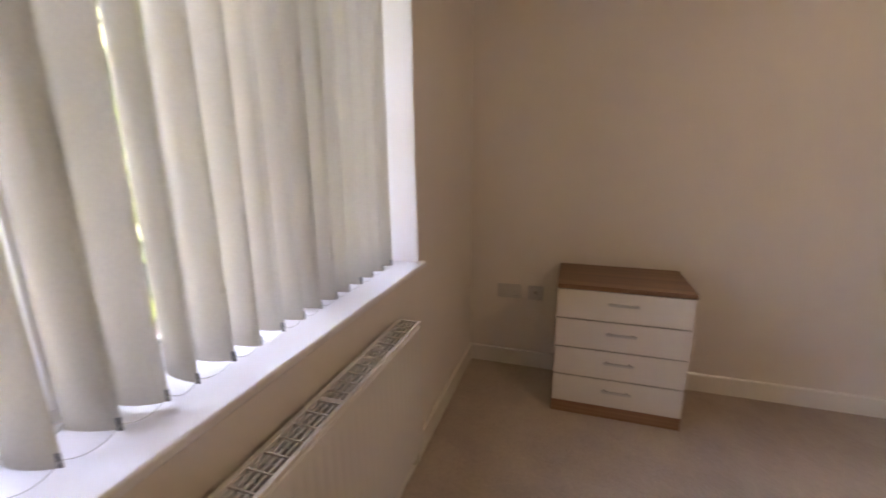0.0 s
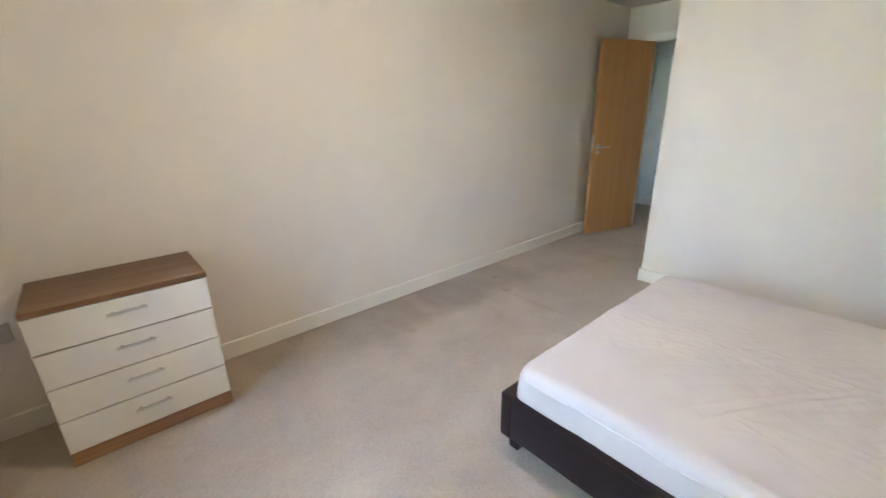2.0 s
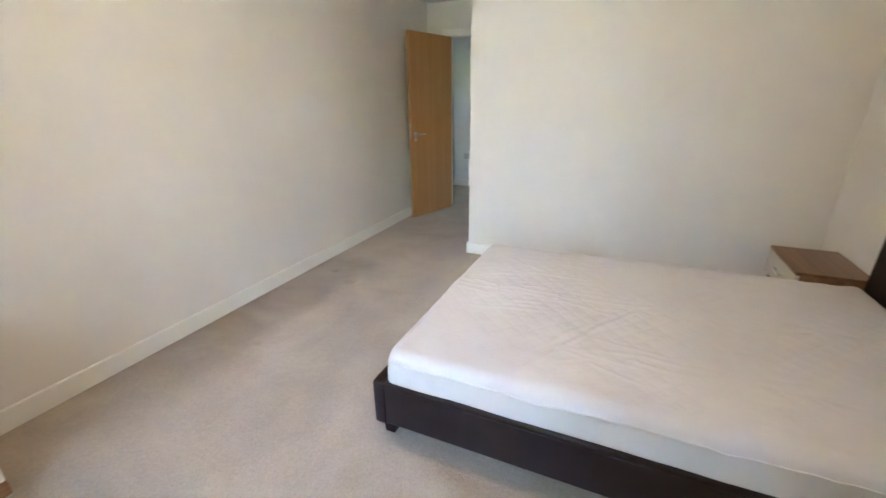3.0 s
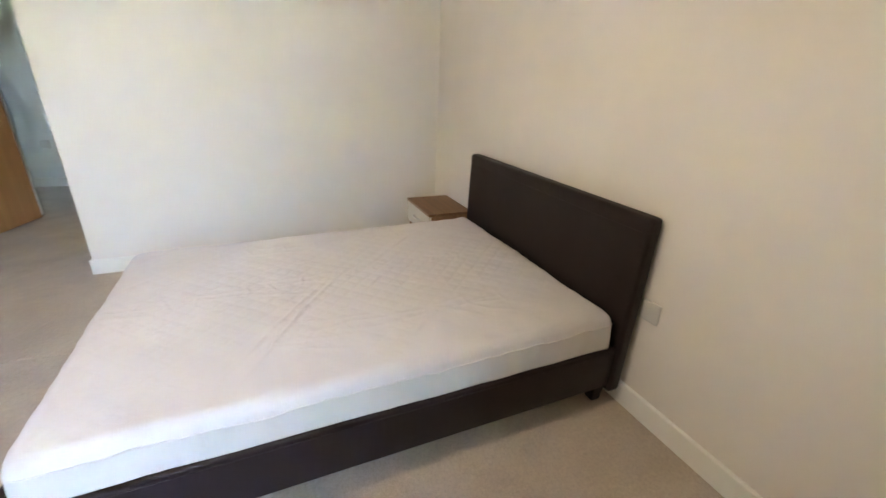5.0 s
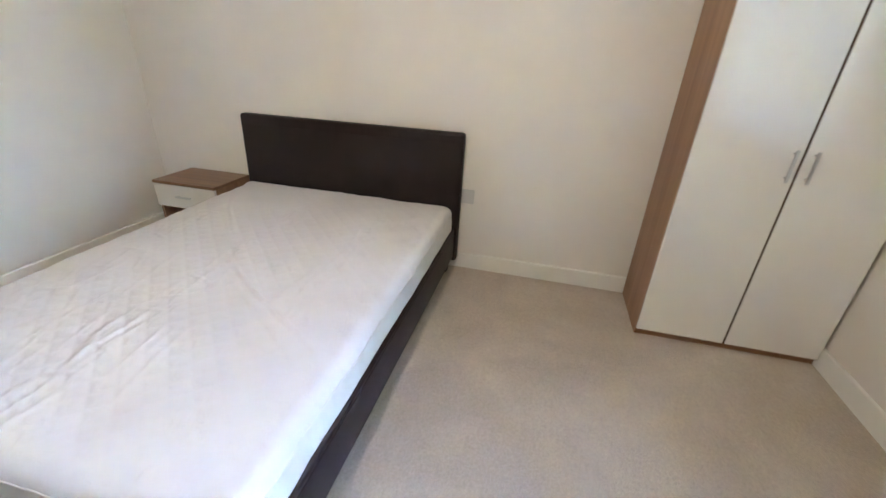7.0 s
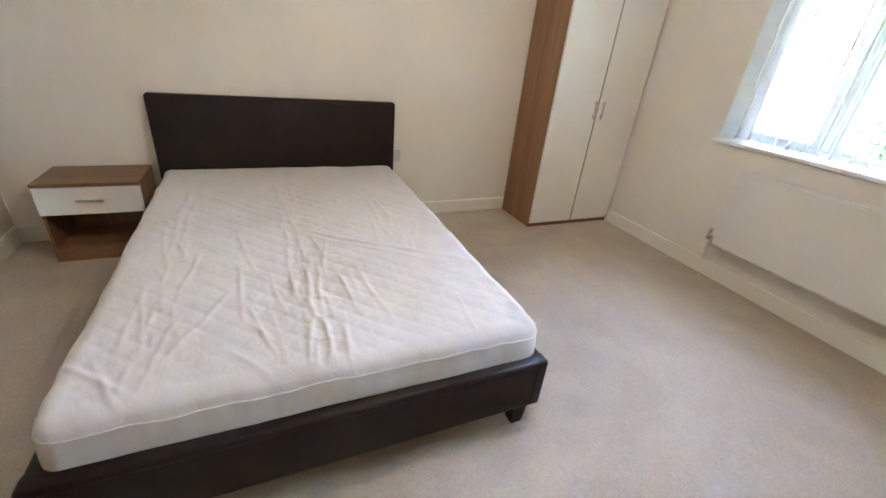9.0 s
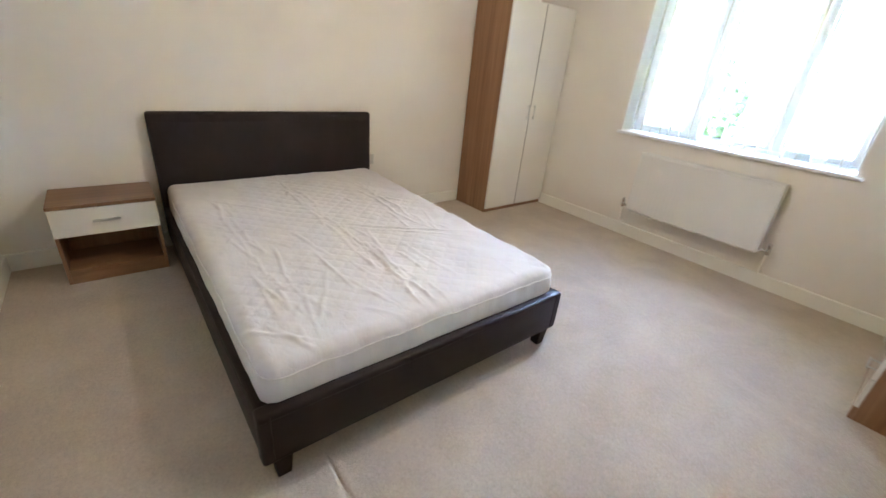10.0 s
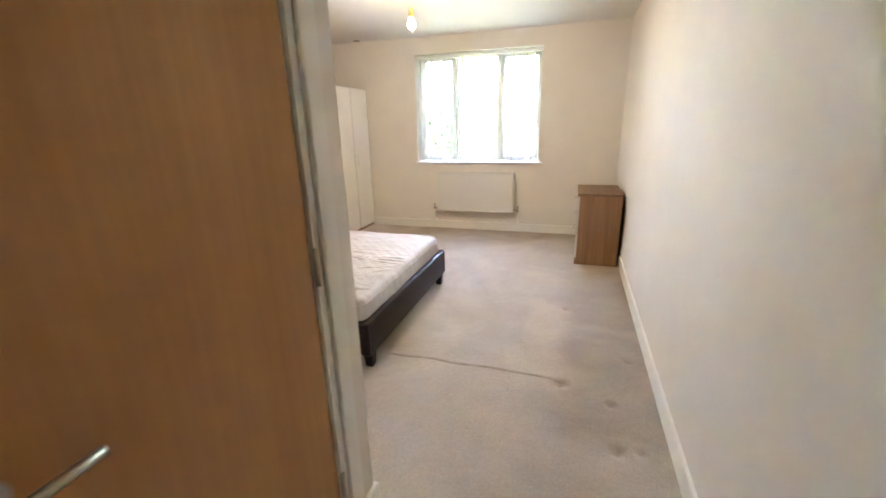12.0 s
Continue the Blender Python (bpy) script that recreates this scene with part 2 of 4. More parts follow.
def boxes(rows, bevel=0.0):
    bm = bmesh.new()
    for r in rows:
        box(*r, bevel, bm=bm)
    return bm


def rod(points, radius, seg=10, bm=None):
    """A round bar along a polyline."""
    bm = bm or bmesh.new()
    pts = [Vector(p) for p in points]
    rings = []
    for i, p in enumerate(pts):
        d = (pts[min(i + 1, len(pts) - 1)] - pts[max(i - 1, 0)]).normalized()
        u = d.cross(Vector((0, 0, 1)) if abs(d.z) < 0.9 else Vector((1, 0, 0))).normalized()
        w = d.cross(u)
        r = radius[i] if isinstance(radius, (list, tuple)) else radius
        rings.append([bm.verts.new(p + r * (math.cos(a) * u + math.sin(a) * w)) for a in [2 * math.pi * k / seg for k in range(seg)]])
    for a, b in zip(rings, rings[1:]):
        for k in range(seg):
            bm.faces.new((a[k], a[(k + 1) % seg], b[(k + 1) % seg], b[k]))
    bm.faces.new(rings[0])
    bm.faces.new(rings[-1][::-1])
    return bm


def lathe(profile, at, axis="z", seg=20):
    """Turns (radius, height) pairs round an axis through at."""
    bm = bmesh.new()
    rings = []
    for r, h in profile:
        ring = []
        for k in range(seg):
            a = 2 * math.pi * k / seg
            c, s = r * math.cos(a), r * math.sin(a)
            v = {"z": (c, s, h), "x": (h, c, s), "y": (c, h, s)}[axis]
            ring.append(bm.verts.new(Vector(at) + Vector(v)))
        rings.append(ring)
    for a, b in zip(rings, rings[1:]):
        for k in range(seg):
            bm.faces.new((a[k], a[(k + 1) % seg], b[(k + 1) % seg], b[k]))
    bm.faces.new(rings[0][::-1])
    bm.faces.new(rings[-1])
    bmesh.ops.remove_doubles(bm, verts=bm.verts, dist=1e-5)
    return bm


# ---- structure ----
def carpet_height(x, y):
    """Creases and furniture dents of the carpet."""
    z = 0.0
    seam = 0.93 + 0.015 * math.sin((x - 2.1) * 3.2) - 0.02 * noise.noise(Vector((x * 5, 0, 3)))
    if 2.02 < x < 3.1:
        fade = min(1, (x - 2.02) / 0.15, (3.1 - x) / 0.08)
        z += 0.003 * fade * math.exp(-((y - seam - 0.018) / 0.014) ** 2)
        z -= 0.006 * fade * math.exp(-((y - seam) / 0.005) ** 2)
    for dx, dy, r, h in DENTS:
        z -= h * math.exp(-(((x - dx) / r) ** 2 + ((y - dy) / r) ** 2))
    return z


DENTS = [(3.063, 0.912, 0.032, 0.03), (3.305, 0.797, 0.022, 0.02), (3.306, 0.493, 0.03, 0.024), (3.06, 1.83, 0.02, 0.018), (3.396, 0.503, 0.02, 0.012), (3.42, 1.2, 0.02, 0.01)]
bm = bmesh.new()
nx = 140
xs = np.concatenate([np.linspace(0.0, 2.0, 20), np.linspace(2.0, 3.56, nx)[1:]])
ys = np.concatenate([np.linspace(-1.7, 0.2, 24), np.linspace(0.2, 0.88, 68)[1:], np.linspace(0.88, 1.0, 48)[1:], np.linspace(1.0, 1.95, 96)[1:], np.linspace(1.95, 4.0, 20)[1:]])
grid = [[bm.verts.new((x, y, carpet_height(x, y))) for y in ys] for x in xs]
for i in range(len(xs) - 1):
    for j in range(len(ys) - 1):
        bm.faces.new((grid[i][j], grid[i + 1][j], grid[i + 1][j + 1], grid[i][j + 1]))
fixed("floor", bm, CARPET, "grey-beige cut-pile carpet with a crease and furniture dents", "carpet", True)
fixed("floor_slab", box(-0.3, -3.2, -0.35, 5.2, 4.28, -0.03), REVEAL, "concrete floor slab under the carpet")
fixed("hall_floor", box(1.4, -3.0, -0.03, 5.0, -1.7, -0.001), CARPET, "grey-beige carpet running on into the hall", "carpet")

fixed("wall_west", box(X0 - 0.25, -1.7, 0, X0, YW + 0.29, HC + 0.05), WALL, "plain magnolia painted wall behind the bed")
fixed("wall_east", box(X1, -1.7, 0, X1 + 0.2, YW + 0.29, HC + 0.05), WALL, "long plain magnolia painted wall")
fixed("wall_north", boxes([(X0, YW, 0, WX0, YW + 0.29, HC + 0.05), (WX1, YW, 0, X1, YW + 0.29, HC + 0.05),
                           (WX0, YW, 0, WX1, YW + 0.29, WZ0 - 0.028), (WX0, YW, WZ1, WX1, YW + 0.29, HC + 0.05)]), WALL, "magnolia painted window wall")
EY0, EY1 = -0.888, -0.192      # closed side door in the passage: latch side, hinge side
DH = 1.948
fixed("wall_partition", boxes([(X0, YP - 0.1, 0, XC, YP, HC + 0.05), (XC - 0.1, EY1 + 0.032, 0, XC, YP - 0.1, HC + 0.05),
                               (XC - 0.1, YE, 0, XC, EY0 - 0.032, HC + 0.05), (XC - 0.1, EY0 - 0.032, DH + 0.035, XC, EY1 + 0.032, HC + 0.05)]),
      WALL, "magnolia painted partition beside the bed")
DX0, DX1 = 2.54, 3.255        # end door opening
fixed("wall_south", boxes([(XC - 0.1, YE - 0.12, 0, DX0 - 0.03, YE, HC + 0.05), (DX1 + 0.03, YE - 0.12, 0, X1, YE, HC + 0.05),
                           (DX0 - 0.03, YE - 0.12, DH + 0.035, DX1 + 0.03, YE, HC + 0.05)]), WALL, "magnolia painted wall round the bedroom door")
# the small opening in the x = 5 wall is added to brighten the hall
fixed("wall_hall", boxes([(1.4, -3.0, 0, 5.0, -2.78, HC + 0.05), (1.3, -3.0, 0, 1.4, -1.7, HC + 0.05), (5.0, -3.0, 0, 5.1, -1.55, 1.35), (5.0, -3.0, 1.6, 5.1, -1.55, HC + 0.05), (5.0, -3.0, 1.35, 5.1, -2.46, 1.6), (5.0, -2.14, 1.35, 5.1, -1.55, 1.6),
                          (1.3, -1.7, 0, XC - 0.1, -1.6, HC + 0.05), (X1 + 0.2, -1.7, 0, 5.0, -1.6, HC + 0.05)]), HALL_WALL, "white painted walls of the hall")
fixed("wall_side_room", boxes([(X0, -1.7, 0, XC - 0.1, -1.6, HC + 0.05)]), HALL_WALL, "plain wall closing the side room")
fixed("ceiling", box(-0.2, -3.0, HC, 5.1, YW + 0.29, HC + 0.15), CEIL, "flat white painted ceiling", "ceiling")


def skirting(name, x0, y0, x1, y1, side):
    """Skirting board along a wall face; side is the way into the room."""
    t, h = 0.015, 0.1
    if x0 == x1:
        bm = box(min(x0, x0 + side * t), y0, 0, max(x0, x0 + side * t), y1, h)
        ed = [e for e in bm.edges if all(abs(v.co.z - h) < 1e-6 and abs(v.co.x - (x0 + side * t)) < 1e-6 for v in e.verts)]
    else:
        bm = box(x0, min(y0, y0 + side * t), 0, x1, max(y0, y0 + side * t), h)
        ed = [e for e in bm.edges if all(abs(v.co.z - h) < 1e-6 and abs(v.co.y - (y0 + side * t)) < 1e-6 for v in e.verts)]
    bmesh.ops.bevel(bm, geom=ed, offset=0.008, segments=3, profile=0.6, affect="EDGES")
    return fixed(name, bm, TRIM, "cream gloss-painted skirting board", "skirting")


skirting("baseboard", X0, YP, X0, YW, 1)
skirting("baseboard", X1, YE, X1, YW, -1)
skirting("baseboard", X0 + 0.015, YW, X1 - 0.015, YW, -1)
skirting("baseboard", X0 + 0.015, YP, XC + 0.015, YP, 1)
skirting("baseboard", XC, EY1 + 0.1, XC, YP, 1)
skirting("baseboard", XC, YE, XC, EY0 - 0.1, 1)
skirting("baseboard", 1.4, -2.78, 5.0, -2.78, 1)


# ---- window ----
def window():
    y0, y1 = YW + 0.2, YW + 0.265
    w = thing("window_1", ((WX0 + WX1) / 2, y0, WZ0), "white uPVC three-light casement window in a deep reveal", "window", "", "structure")
    f, fb = 0.032, 0.03
    m1, m2, mh = 1.605, 2.150, 0.021
    part("window_frame", boxes([(WX0, y0, WZ0, WX0 + f, y1, WZ1), (WX1 - f, y0, WZ0, WX1, y1, WZ1),
                                (WX0 + f, y0, WZ0, WX1 - f, y1, WZ0 + fb), (WX0 + f, y0, WZ1 - f, WX1 - f, y1, WZ1)], 0.006), UPVC, w)
    for m in (m1, m2):
        part("mullion", box(m - mh, y0, WZ0 + fb, m + mh, y1, WZ1 - f, 0.006), UPVC, w)
    lights = [(WX0 + f, m1 - mh, True), (m1 + mh, m2 - mh, False), (m2 + mh, WX1 - f, True)]
    for a, b, opens in lights:
        g = 0.037 if opens else 0.016
        dy = -0.012 if opens else 0.012
        z0, z1 = WZ0 + fb, WZ1 - f
        gb = 0.03 if opens else g
        s = part("sash" if opens else "glazing_bead", boxes([(a, y0 + dy, z0, a + g, y1 - 0.01, z1), (b - g, y0 + dy, z0, b, y1 - 0.01, z1),
                 (a + g, y0 + dy, z0, b - g, y1 - 0.01, z0 + gb), (a + g, y0 + dy, z1 - g, b - g, y1 - 0.01, z1)], 0.005), UPVC, w)
        k = 0.004
        part("gasket", boxes([(a + g, y0 + 0.02, z0 + gb, a + g + k, y0 + 0.034, z1 - g), (b - g - k, y0 + 0.02, z0 + gb, b - g, y0 + 0.034, z1 - g),
                              (a + g, y0 + 0.02, z0 + gb, b - g, y0 + 0.034, z0 + gb + k), (a + g, y0 + 0.02, z1 - g - k, b - g, y0 + 0.034, z1 - g)]), GASKET, s)
        p = part("pane", box(a + g - 0.004, y0 + 0.036, z0 + gb - 0.004, b - g + 0.004, y0 + 0.042, z1 - g + 0.004), GLASS, w)
        p.visible_shadow = False
        if opens:
            hx = b - g / 2 if a < m1 else a + g / 2
            hb = boxes([(hx - 0.012, y0 - 0.026, 1.40, hx + 0.012, y0 - 0.012, 1.48), (hx - 0.009, y0 - 0.05, 1.36, hx + 0.009, y0 - 0.034, 1.47)], 0.004)
            box(hx - 0.008, y0 - 0.036, 1.45, hx + 0.008, y0 - 0.024, 1.468, 0.002, bm=hb)
            part("window_handle", hb, UPVC, s)
    part("window_sill", box(WX0 - 0.027, YW - 0.024, WZ0 - 0.024, WX1 + 0.035, y0 + 0.004, WZ0, 0.007, 3), SILL, w, "white painted window board with a rounded nose")
    part("outer_sill", box(WX0 - 0.03, y1 - 0.01, WZ0 - 0.03, WX1 + 0.03, y1 + 0.12, WZ0 - 0.008, 0.004), UPVC, w)
    t = 0.003
    part("reveal_lining", boxes([(WX0, YW + 0.002, WZ0, WX0 + t, y0, WZ1), (WX1 - t, YW + 0.002, WZ0, WX1, y0, WZ1), (WX0, YW + 0.002, WZ1 - t, WX1, y0, WZ1)]), REVEAL, w)


window()


def vertical_blind():
    yb = YW + 0.113
    z0, z1 = WZ0 + 0.007, WZ1 - 0.06
    bl = thing("vertical_blind", ((WX0 + WX1) / 2, yb, WZ0), "cream fabric vertical blind with its slats turned open", "blind")
    rail = part("head_rail", box(WX0 + 0.01, yb - 0.023, z1 + 0.02, WX1 - 0.01, yb + 0.023, WZ1 - 0.006, 0.004), UPVC, bl)
    n, step, start = 19, 0.0766, 1.1746
    rng = random.Random(4)
    wdt = 0.089
    tops = []
    for i in range(n):
        x = start + i * step
        ang = radians((SLATS_END if i < 4 else SLATS_LEFT if i < 7 else SLATS_RIGHT) + rng.uniform(-3, 3) + TURNED.get(i, 0))
        c, s = math.cos(ang), math.sin(ang)
        bm = bmesh.new()
        rows, cols = 9, 7
        ph = rng.uniform(0, 6)
        vs = []
        for r in range(rows):
            h = r / (rows - 1)
            z = z0 + (z1 - z0) * h + (0.0 if r else rng.uniform(-0.002, 0.003))
            row = []
            for k in range(cols):
                u = k / (cols - 1) - 0.5
                bow = 0.012 * (0.25 - u * u) * 4 * (0.55 + 0.45 * h) + 0.002 * math.sin(ph + 5 * h + 3 * u)
                px, py = u * wdt, bow
                row.append(bm.verts.new((x + px * c - py * s, yb + px * s + py * c, z)))
            vs.append(row)
        for r in range(rows - 1):
            for k in range(cols - 1):
                bm.faces.new((vs[r][k], vs[r][k + 1], vs[r + 1][k + 1], vs[r + 1][k]))
        bmesh.ops.solidify(bm, geom=bm.faces[:], thickness=0.0007)
        slat = part("slat", bm, SLAT, bl, "", True)
        # weight pocket in the hem and the hook up to the rail
        wb = bmesh.new()
        box(-wdt / 2 - 0.0015, -0.0012, 0.001, -wdt / 2 + 0.008, 0.0012, 0.024, 0.0006, bm=wb)
        bmesh.ops.transform(wb, verts=wb.verts, matrix=Matrix.Translation((x, yb, z0 - 0.001)) @ Matrix.Rotation(ang, 4, "Z"))
        part("slat_weight", wb, WEIGHT, slat)
        part("hanger", rod([(x, yb, z1 - 0.01), (x, yb, z1 + 0.022)], 0.004, 6), UPVC, slat)
        tops.append((x, ang))
    # linking chains between the hems, one on each edge
    for side in (-1, 1):
        for (xa, aa), (xb, ab) in zip(tops, tops[1:]):
            pa = Vector((xa + side * wdt / 2 * math.cos(aa), yb + side * wdt / 2 * math.sin(aa), z0 + 0.012))
            pb = Vector((xb + side * wdt / 2 * math.cos(ab), yb + side * wdt / 2 * math.sin(ab), z0 + 0.012))
            pts = [pa.lerp(pb, k / 6) - Vector((0, 0, 0.014 * (1 - (k / 3 - 1) ** 2))) for k in range(7)]
            part("link_chain", rod(pts, 0.0007, 5), CHAIN, bl)
    # control chain hanging at the wardrobe end
    xc = WX0 + 0.03
    pts = [(xc, yb - 0.01, z1 + 0.02), (xc, yb - 0.012, 1.3), (xc + 0.004, yb - 0.012, 1.0), (xc + 0.02, yb - 0.012, 0.965), (xc + 0.035, yb - 0.012, 1.0), (xc + 0.038, yb - 0.01, z1 + 0.02)]
    part("control_chain", rod(pts, 0.0018, 6), PLASTIC, bl)
    part("chain_weight", box(xc + 0.006, yb - 0.024, 0.945, xc + 0.034, yb, 0.985, 0.005), PLASTIC, bl)


SLATS_END, SLATS_LEFT, SLATS_RIGHT = 113, 105, 99
TURNED = {6: 6, 7: -13, 14: -8}   # slats hanging a little askew
vertical_blind()


# ---- doors ----
def lever(parent, at, out, along, label="satin chrome lever handle"):
    """Lever on a round rose; out is the way off the door face, along the way of the lever."""
    o, a, p = Vector(out), Vector(along), Vector(at)
    h = part("door_handle", rod([p, p + o * 0.008], 0.026, 20), STEEL, parent, label, False)
    part("lever", rod([p + o * 0.006, p + o * 0.035, p + o * 0.048 + a * 0.006, p + o * 0.052 + a * 0.02, p + o * 0.052 + a * 0.06, p + o * 0.05 + a * 0.102], 0.0082, 12), STEEL, h, "", True)
    q = p - Vector((0, 0, 0.055))
    part("escutcheon", rod([q, q + o * 0.006], 0.018, 16), STEEL, h)


def hinge(parent, x, y, z):
    h = part("hinge", rod([(x, y, z - 0.05), (x, y, z + 0.05)], 0.0075, 10), HINGE, parent, "dull steel butt hinge", True)
    part("hinge_leaf", box(x - 0.008, y + 0.001, z - 0.05, x - 0.005, y + 0.004, z + 0.05), HINGE, h)


def side_door():
    x = XC
    d = thing("door_1", (x, (EY0 + EY1) / 2, 0), "closed plain oak-veneer flush door in the passage", "door", "", "structure")
    part("leaf", box(x - 0.052, EY0 + 0.003, 0.012, x - 0.012, EY1 - 0.003, DH, 0.002), OAK, d, "orange oak-veneer leaf")
    part("door_frame", boxes([(x - 0.1, EY1, 0, x, EY1 + 0.031, DH + 0.034), (x - 0.1, EY0 - 0.031, 0, x, EY0, DH + 0.034), (x - 0.1, EY0, DH + 0.003, x, EY1, DH + 0.034)], 0.002), TRIM, d)
    ar = 0.066
    for nm, r in (("architrave", (x, EY1 + 0.024, 0, x + 0.016, EY1 + 0.024 + ar, DH + 0.012 + ar)), ("architrave", (x, EY0 - 0.008 - ar, 0, x + 0.016, EY0 - 0.008, DH + 0.012 + ar)),
                  ("architrave", (x, EY0 - 0.008, DH + 0.012, x + 0.016, EY1 + 0.024, DH + 0.012 + ar))):
        part(nm, box(*r, 0.005, 3), TRIM, d)
    for z in (0.27, 0.98, 1.76):
        hinge(d, x + 0.002, EY1 + 0.001, z)
    lever(d, (x - 0.012, EY0 + 0.045, 0.918), (1, 0, 0), (0, 1, 0))


side_door()


def end_door():
    d = thing("door_2", ((DX0 + DX1) / 2, YE, 0), "open orange oak-veneer bedroom door standing back by the wall", "door", "", "structure")
    part("door_frame", boxes([(DX0 - 0.029, YE - 0.12, 0, DX0, YE, DH + 0.034), (DX1, YE - 0.12, 0, DX1 + 0.029, YE, DH + 0.034), (DX0, YE - 0.12, DH + 0.003, DX1, YE, DH + 0.034)], 0.002), TRIM, d)
    ar = 0.066
    for r in ((DX0 - 0.008 - ar, YE, 0, DX0 - 0.008, YE + 0.016, DH + 0.012 + ar), (DX1 + 0.008, YE, 0, DX1 + 0.008 + ar, YE + 0.016, DH + 0.012 + ar),
              (DX0 - 0.008, YE, DH + 0.012, DX1 + 0.008, YE + 0.016, DH + 0.012 + ar)):
        part("architrave", box(*r, 0.005, 3), TRIM, d)
    hx, hy, w = DX1 - 0.004, YE + 0.02, 0.69
    ang = math.atan2(-0.825 - hy, 3.442 - hx)
    turn = Matrix.Translation((hx, hy, 0)) @ Matrix.Rotation(ang, 4, "Z")
    lb = box(0.0, 0.002, 0.012, w, 0.042, DH, 0.002)
    bmesh.ops.transform(lb, verts=lb.verts, matrix=turn)
    leaf = part("leaf", lb, OAK, d, "orange oak-veneer leaf")
    for z in (0.25, 1.0, 1.78):
        hinge(d, hx - 0.002, hy - 0.006, z)
    lt = box(w - 0.001, 0.012, 0.9, w + 0.0015, 0.032, 1.06)
    bmesh.ops.transform(lt, verts=lt.verts, matrix=turn)
    part("latch_plate", lt, STEEL, leaf)
    out, along = Vector((-math.sin(ang), math.cos(ang), 0)), Vector((-math.cos(ang), -math.sin(ang), 0))
    lever(d, turn @ Vector((w - 0.055, 0.042, 0.94)), out, along)
    lever(d, turn @ Vector((w - 0.055, 0.002, 0.94)), -out, along)


end_door()


# added window, unseen from the room, letting sky light into the hall
hw = thing("added_hall_window", (5.05, -2.3, 1.35), "added white framed window, put in only to let daylight into the hall", "window", "", "structure")
part("window_frame", boxes([(5.02, -2.46, 1.35, 5.08, -2.435, 1.6), (5.02, -2.165, 1.35, 5.08, -2.14, 1.6), (5.02, -2.435, 1.35, 5.08, -2.165, 1.375), (5.02, -2.435, 1.575, 5.08, -2.165, 1.6)], 0.004), UPVC, hw)


# ---- radiator ----
def radiator():
    x0, x1, z0, z1 = 1.418, 2.385, 0.252, 0.728
    yf, yb = 3.868, 3.952
    r = thing("radiator", ((x0 + x1) / 2, (yf + yb) / 2, 0.0), "white enamelled double-panel radiator below the window", "radiator")
    # pressed front and back panels with shallow vertical flutes
    for nm, y in (("front_panel", yf), ("back_panel", yb - 0.012)):
        bm = box(x0 + 0.006, y + 0.004, z0, x1 - 0.006, y + 0.012, z1, 0.0035, 3)
        xs = []
        n = 29
        for i in range(n):
            c = x0 + 0.03 + (x1 - x0 - 0.06) * i / (n - 1)
            xs += [(c - 0.010, 0.0), (c - 0.004, 0.0004), (c + 0.004, 0.0004), (c + 0.010, 0.0)]
        xs = [(x0 + 0.010, 0.004), (x0 + 0.014, 0.0)] + xs + [(x1 - 0.014, 0.0), (x1 - 0.010, 0.004)]
        rows = [(z0 + 0.004, None), (z0 + 0.010, 0.0), (z0 + 0.03, 0.0), (z0 + 0.045, 1.0), (z1 - 0.045, 1.0), (z1 - 0.03, 0.0), (z1 - 0.010, 0.0), (z1 - 0.004, None)]
        vs = [[bm.verts.new((x, y + (0.006 if k is None else d * k if d != 0.004 else d), z)) for x, d in xs] for z, k in rows]
        for a, b in zip(vs, vs[1:]):
            for i in range(len(xs) - 1):
                bm.faces.new((a[i], a[i + 1], b[i + 1], b[i]))
        part(nm, bm, ENAMEL, r)
    for xa, xb in ((x0, x0 + 0.006), (x1 - 0.006, x1)):
        part("side_cover", box(xa, yf + 0.004, z0 + 0.012, xb, yb, z1 + 0.004, 0.002), ENAMEL, r)
    g = part("top_grille", boxes([(x0, yf + 0.002, z1 - 0.001, x1, yf + 0.014, z1 + 0.006), (x0, yb - 0.014, z1 - 0.001, x1, yb, z1 + 0.006)], 0.002), ENAMEL, r)
    n = 22
    for i in range(n + 1):
        x = x0 + 0.004 + (x1 - x0 - 0.012) * i / n
        wide = 0.016 if i == n // 2 else 0.0035
        part("grille_bar", box(x, yf + 0.013, z1 - 0.002, x + wide, yb - 0.013, z1 + 0.004), ENAMEL, g)
    for k in range(3):
        y = yf + 0.027 + k * 0.015
        part("louvre", box(x0 + 0.004, y, z1 - 0.004, x1 - 0.004, y + 0.0035, z1 + 0.001), ENAMEL, g)
    fins = bmesh.new()
    for i in range(40):
        x = x0 + 0.02 + (x1 - x0 - 0.04) * i / 39
        box(x, yf + 0.014, z0 + 0.05, x + 0.001, yb - 0.014, z1 - 0.02, bm=fins)
    tagged(part("convector_sheet", fins, ENAMEL, r), kind="stuff")
    for s, x in ((-1, x0), (1, x1)):
        v = part("valve", rod([(x + s * 0.0, 3.91, z0 + 0.03), (x + s * 0.045, 3.91, z0 + 0.03)], 0.011, 12), CHROME, r, "chrome radiator valve", True)
        part("valve_body", lathe([(0.013, -0.02), (0.015, -0.01), (0.015, 0.012), (0.011, 0.02), (0.011, 0.03), (0.0135, 0.034), (0.0135, 0.052), (0.009, 0.058)], (x + s * 0.05, 3.91, z0 + 0.028)), CHROME, v, "", True)
        part("pipe", rod([(x + s * 0.05, 3.91, z0 + 0.01), (x + s * 0.05, 3.91, 0.14), (x + s * 0.05, 3.925, 0.12), (x + s * 0.05, 3.986, 0.115)], 0.0075, 10), TRIM, v, "white painted pipe", True)
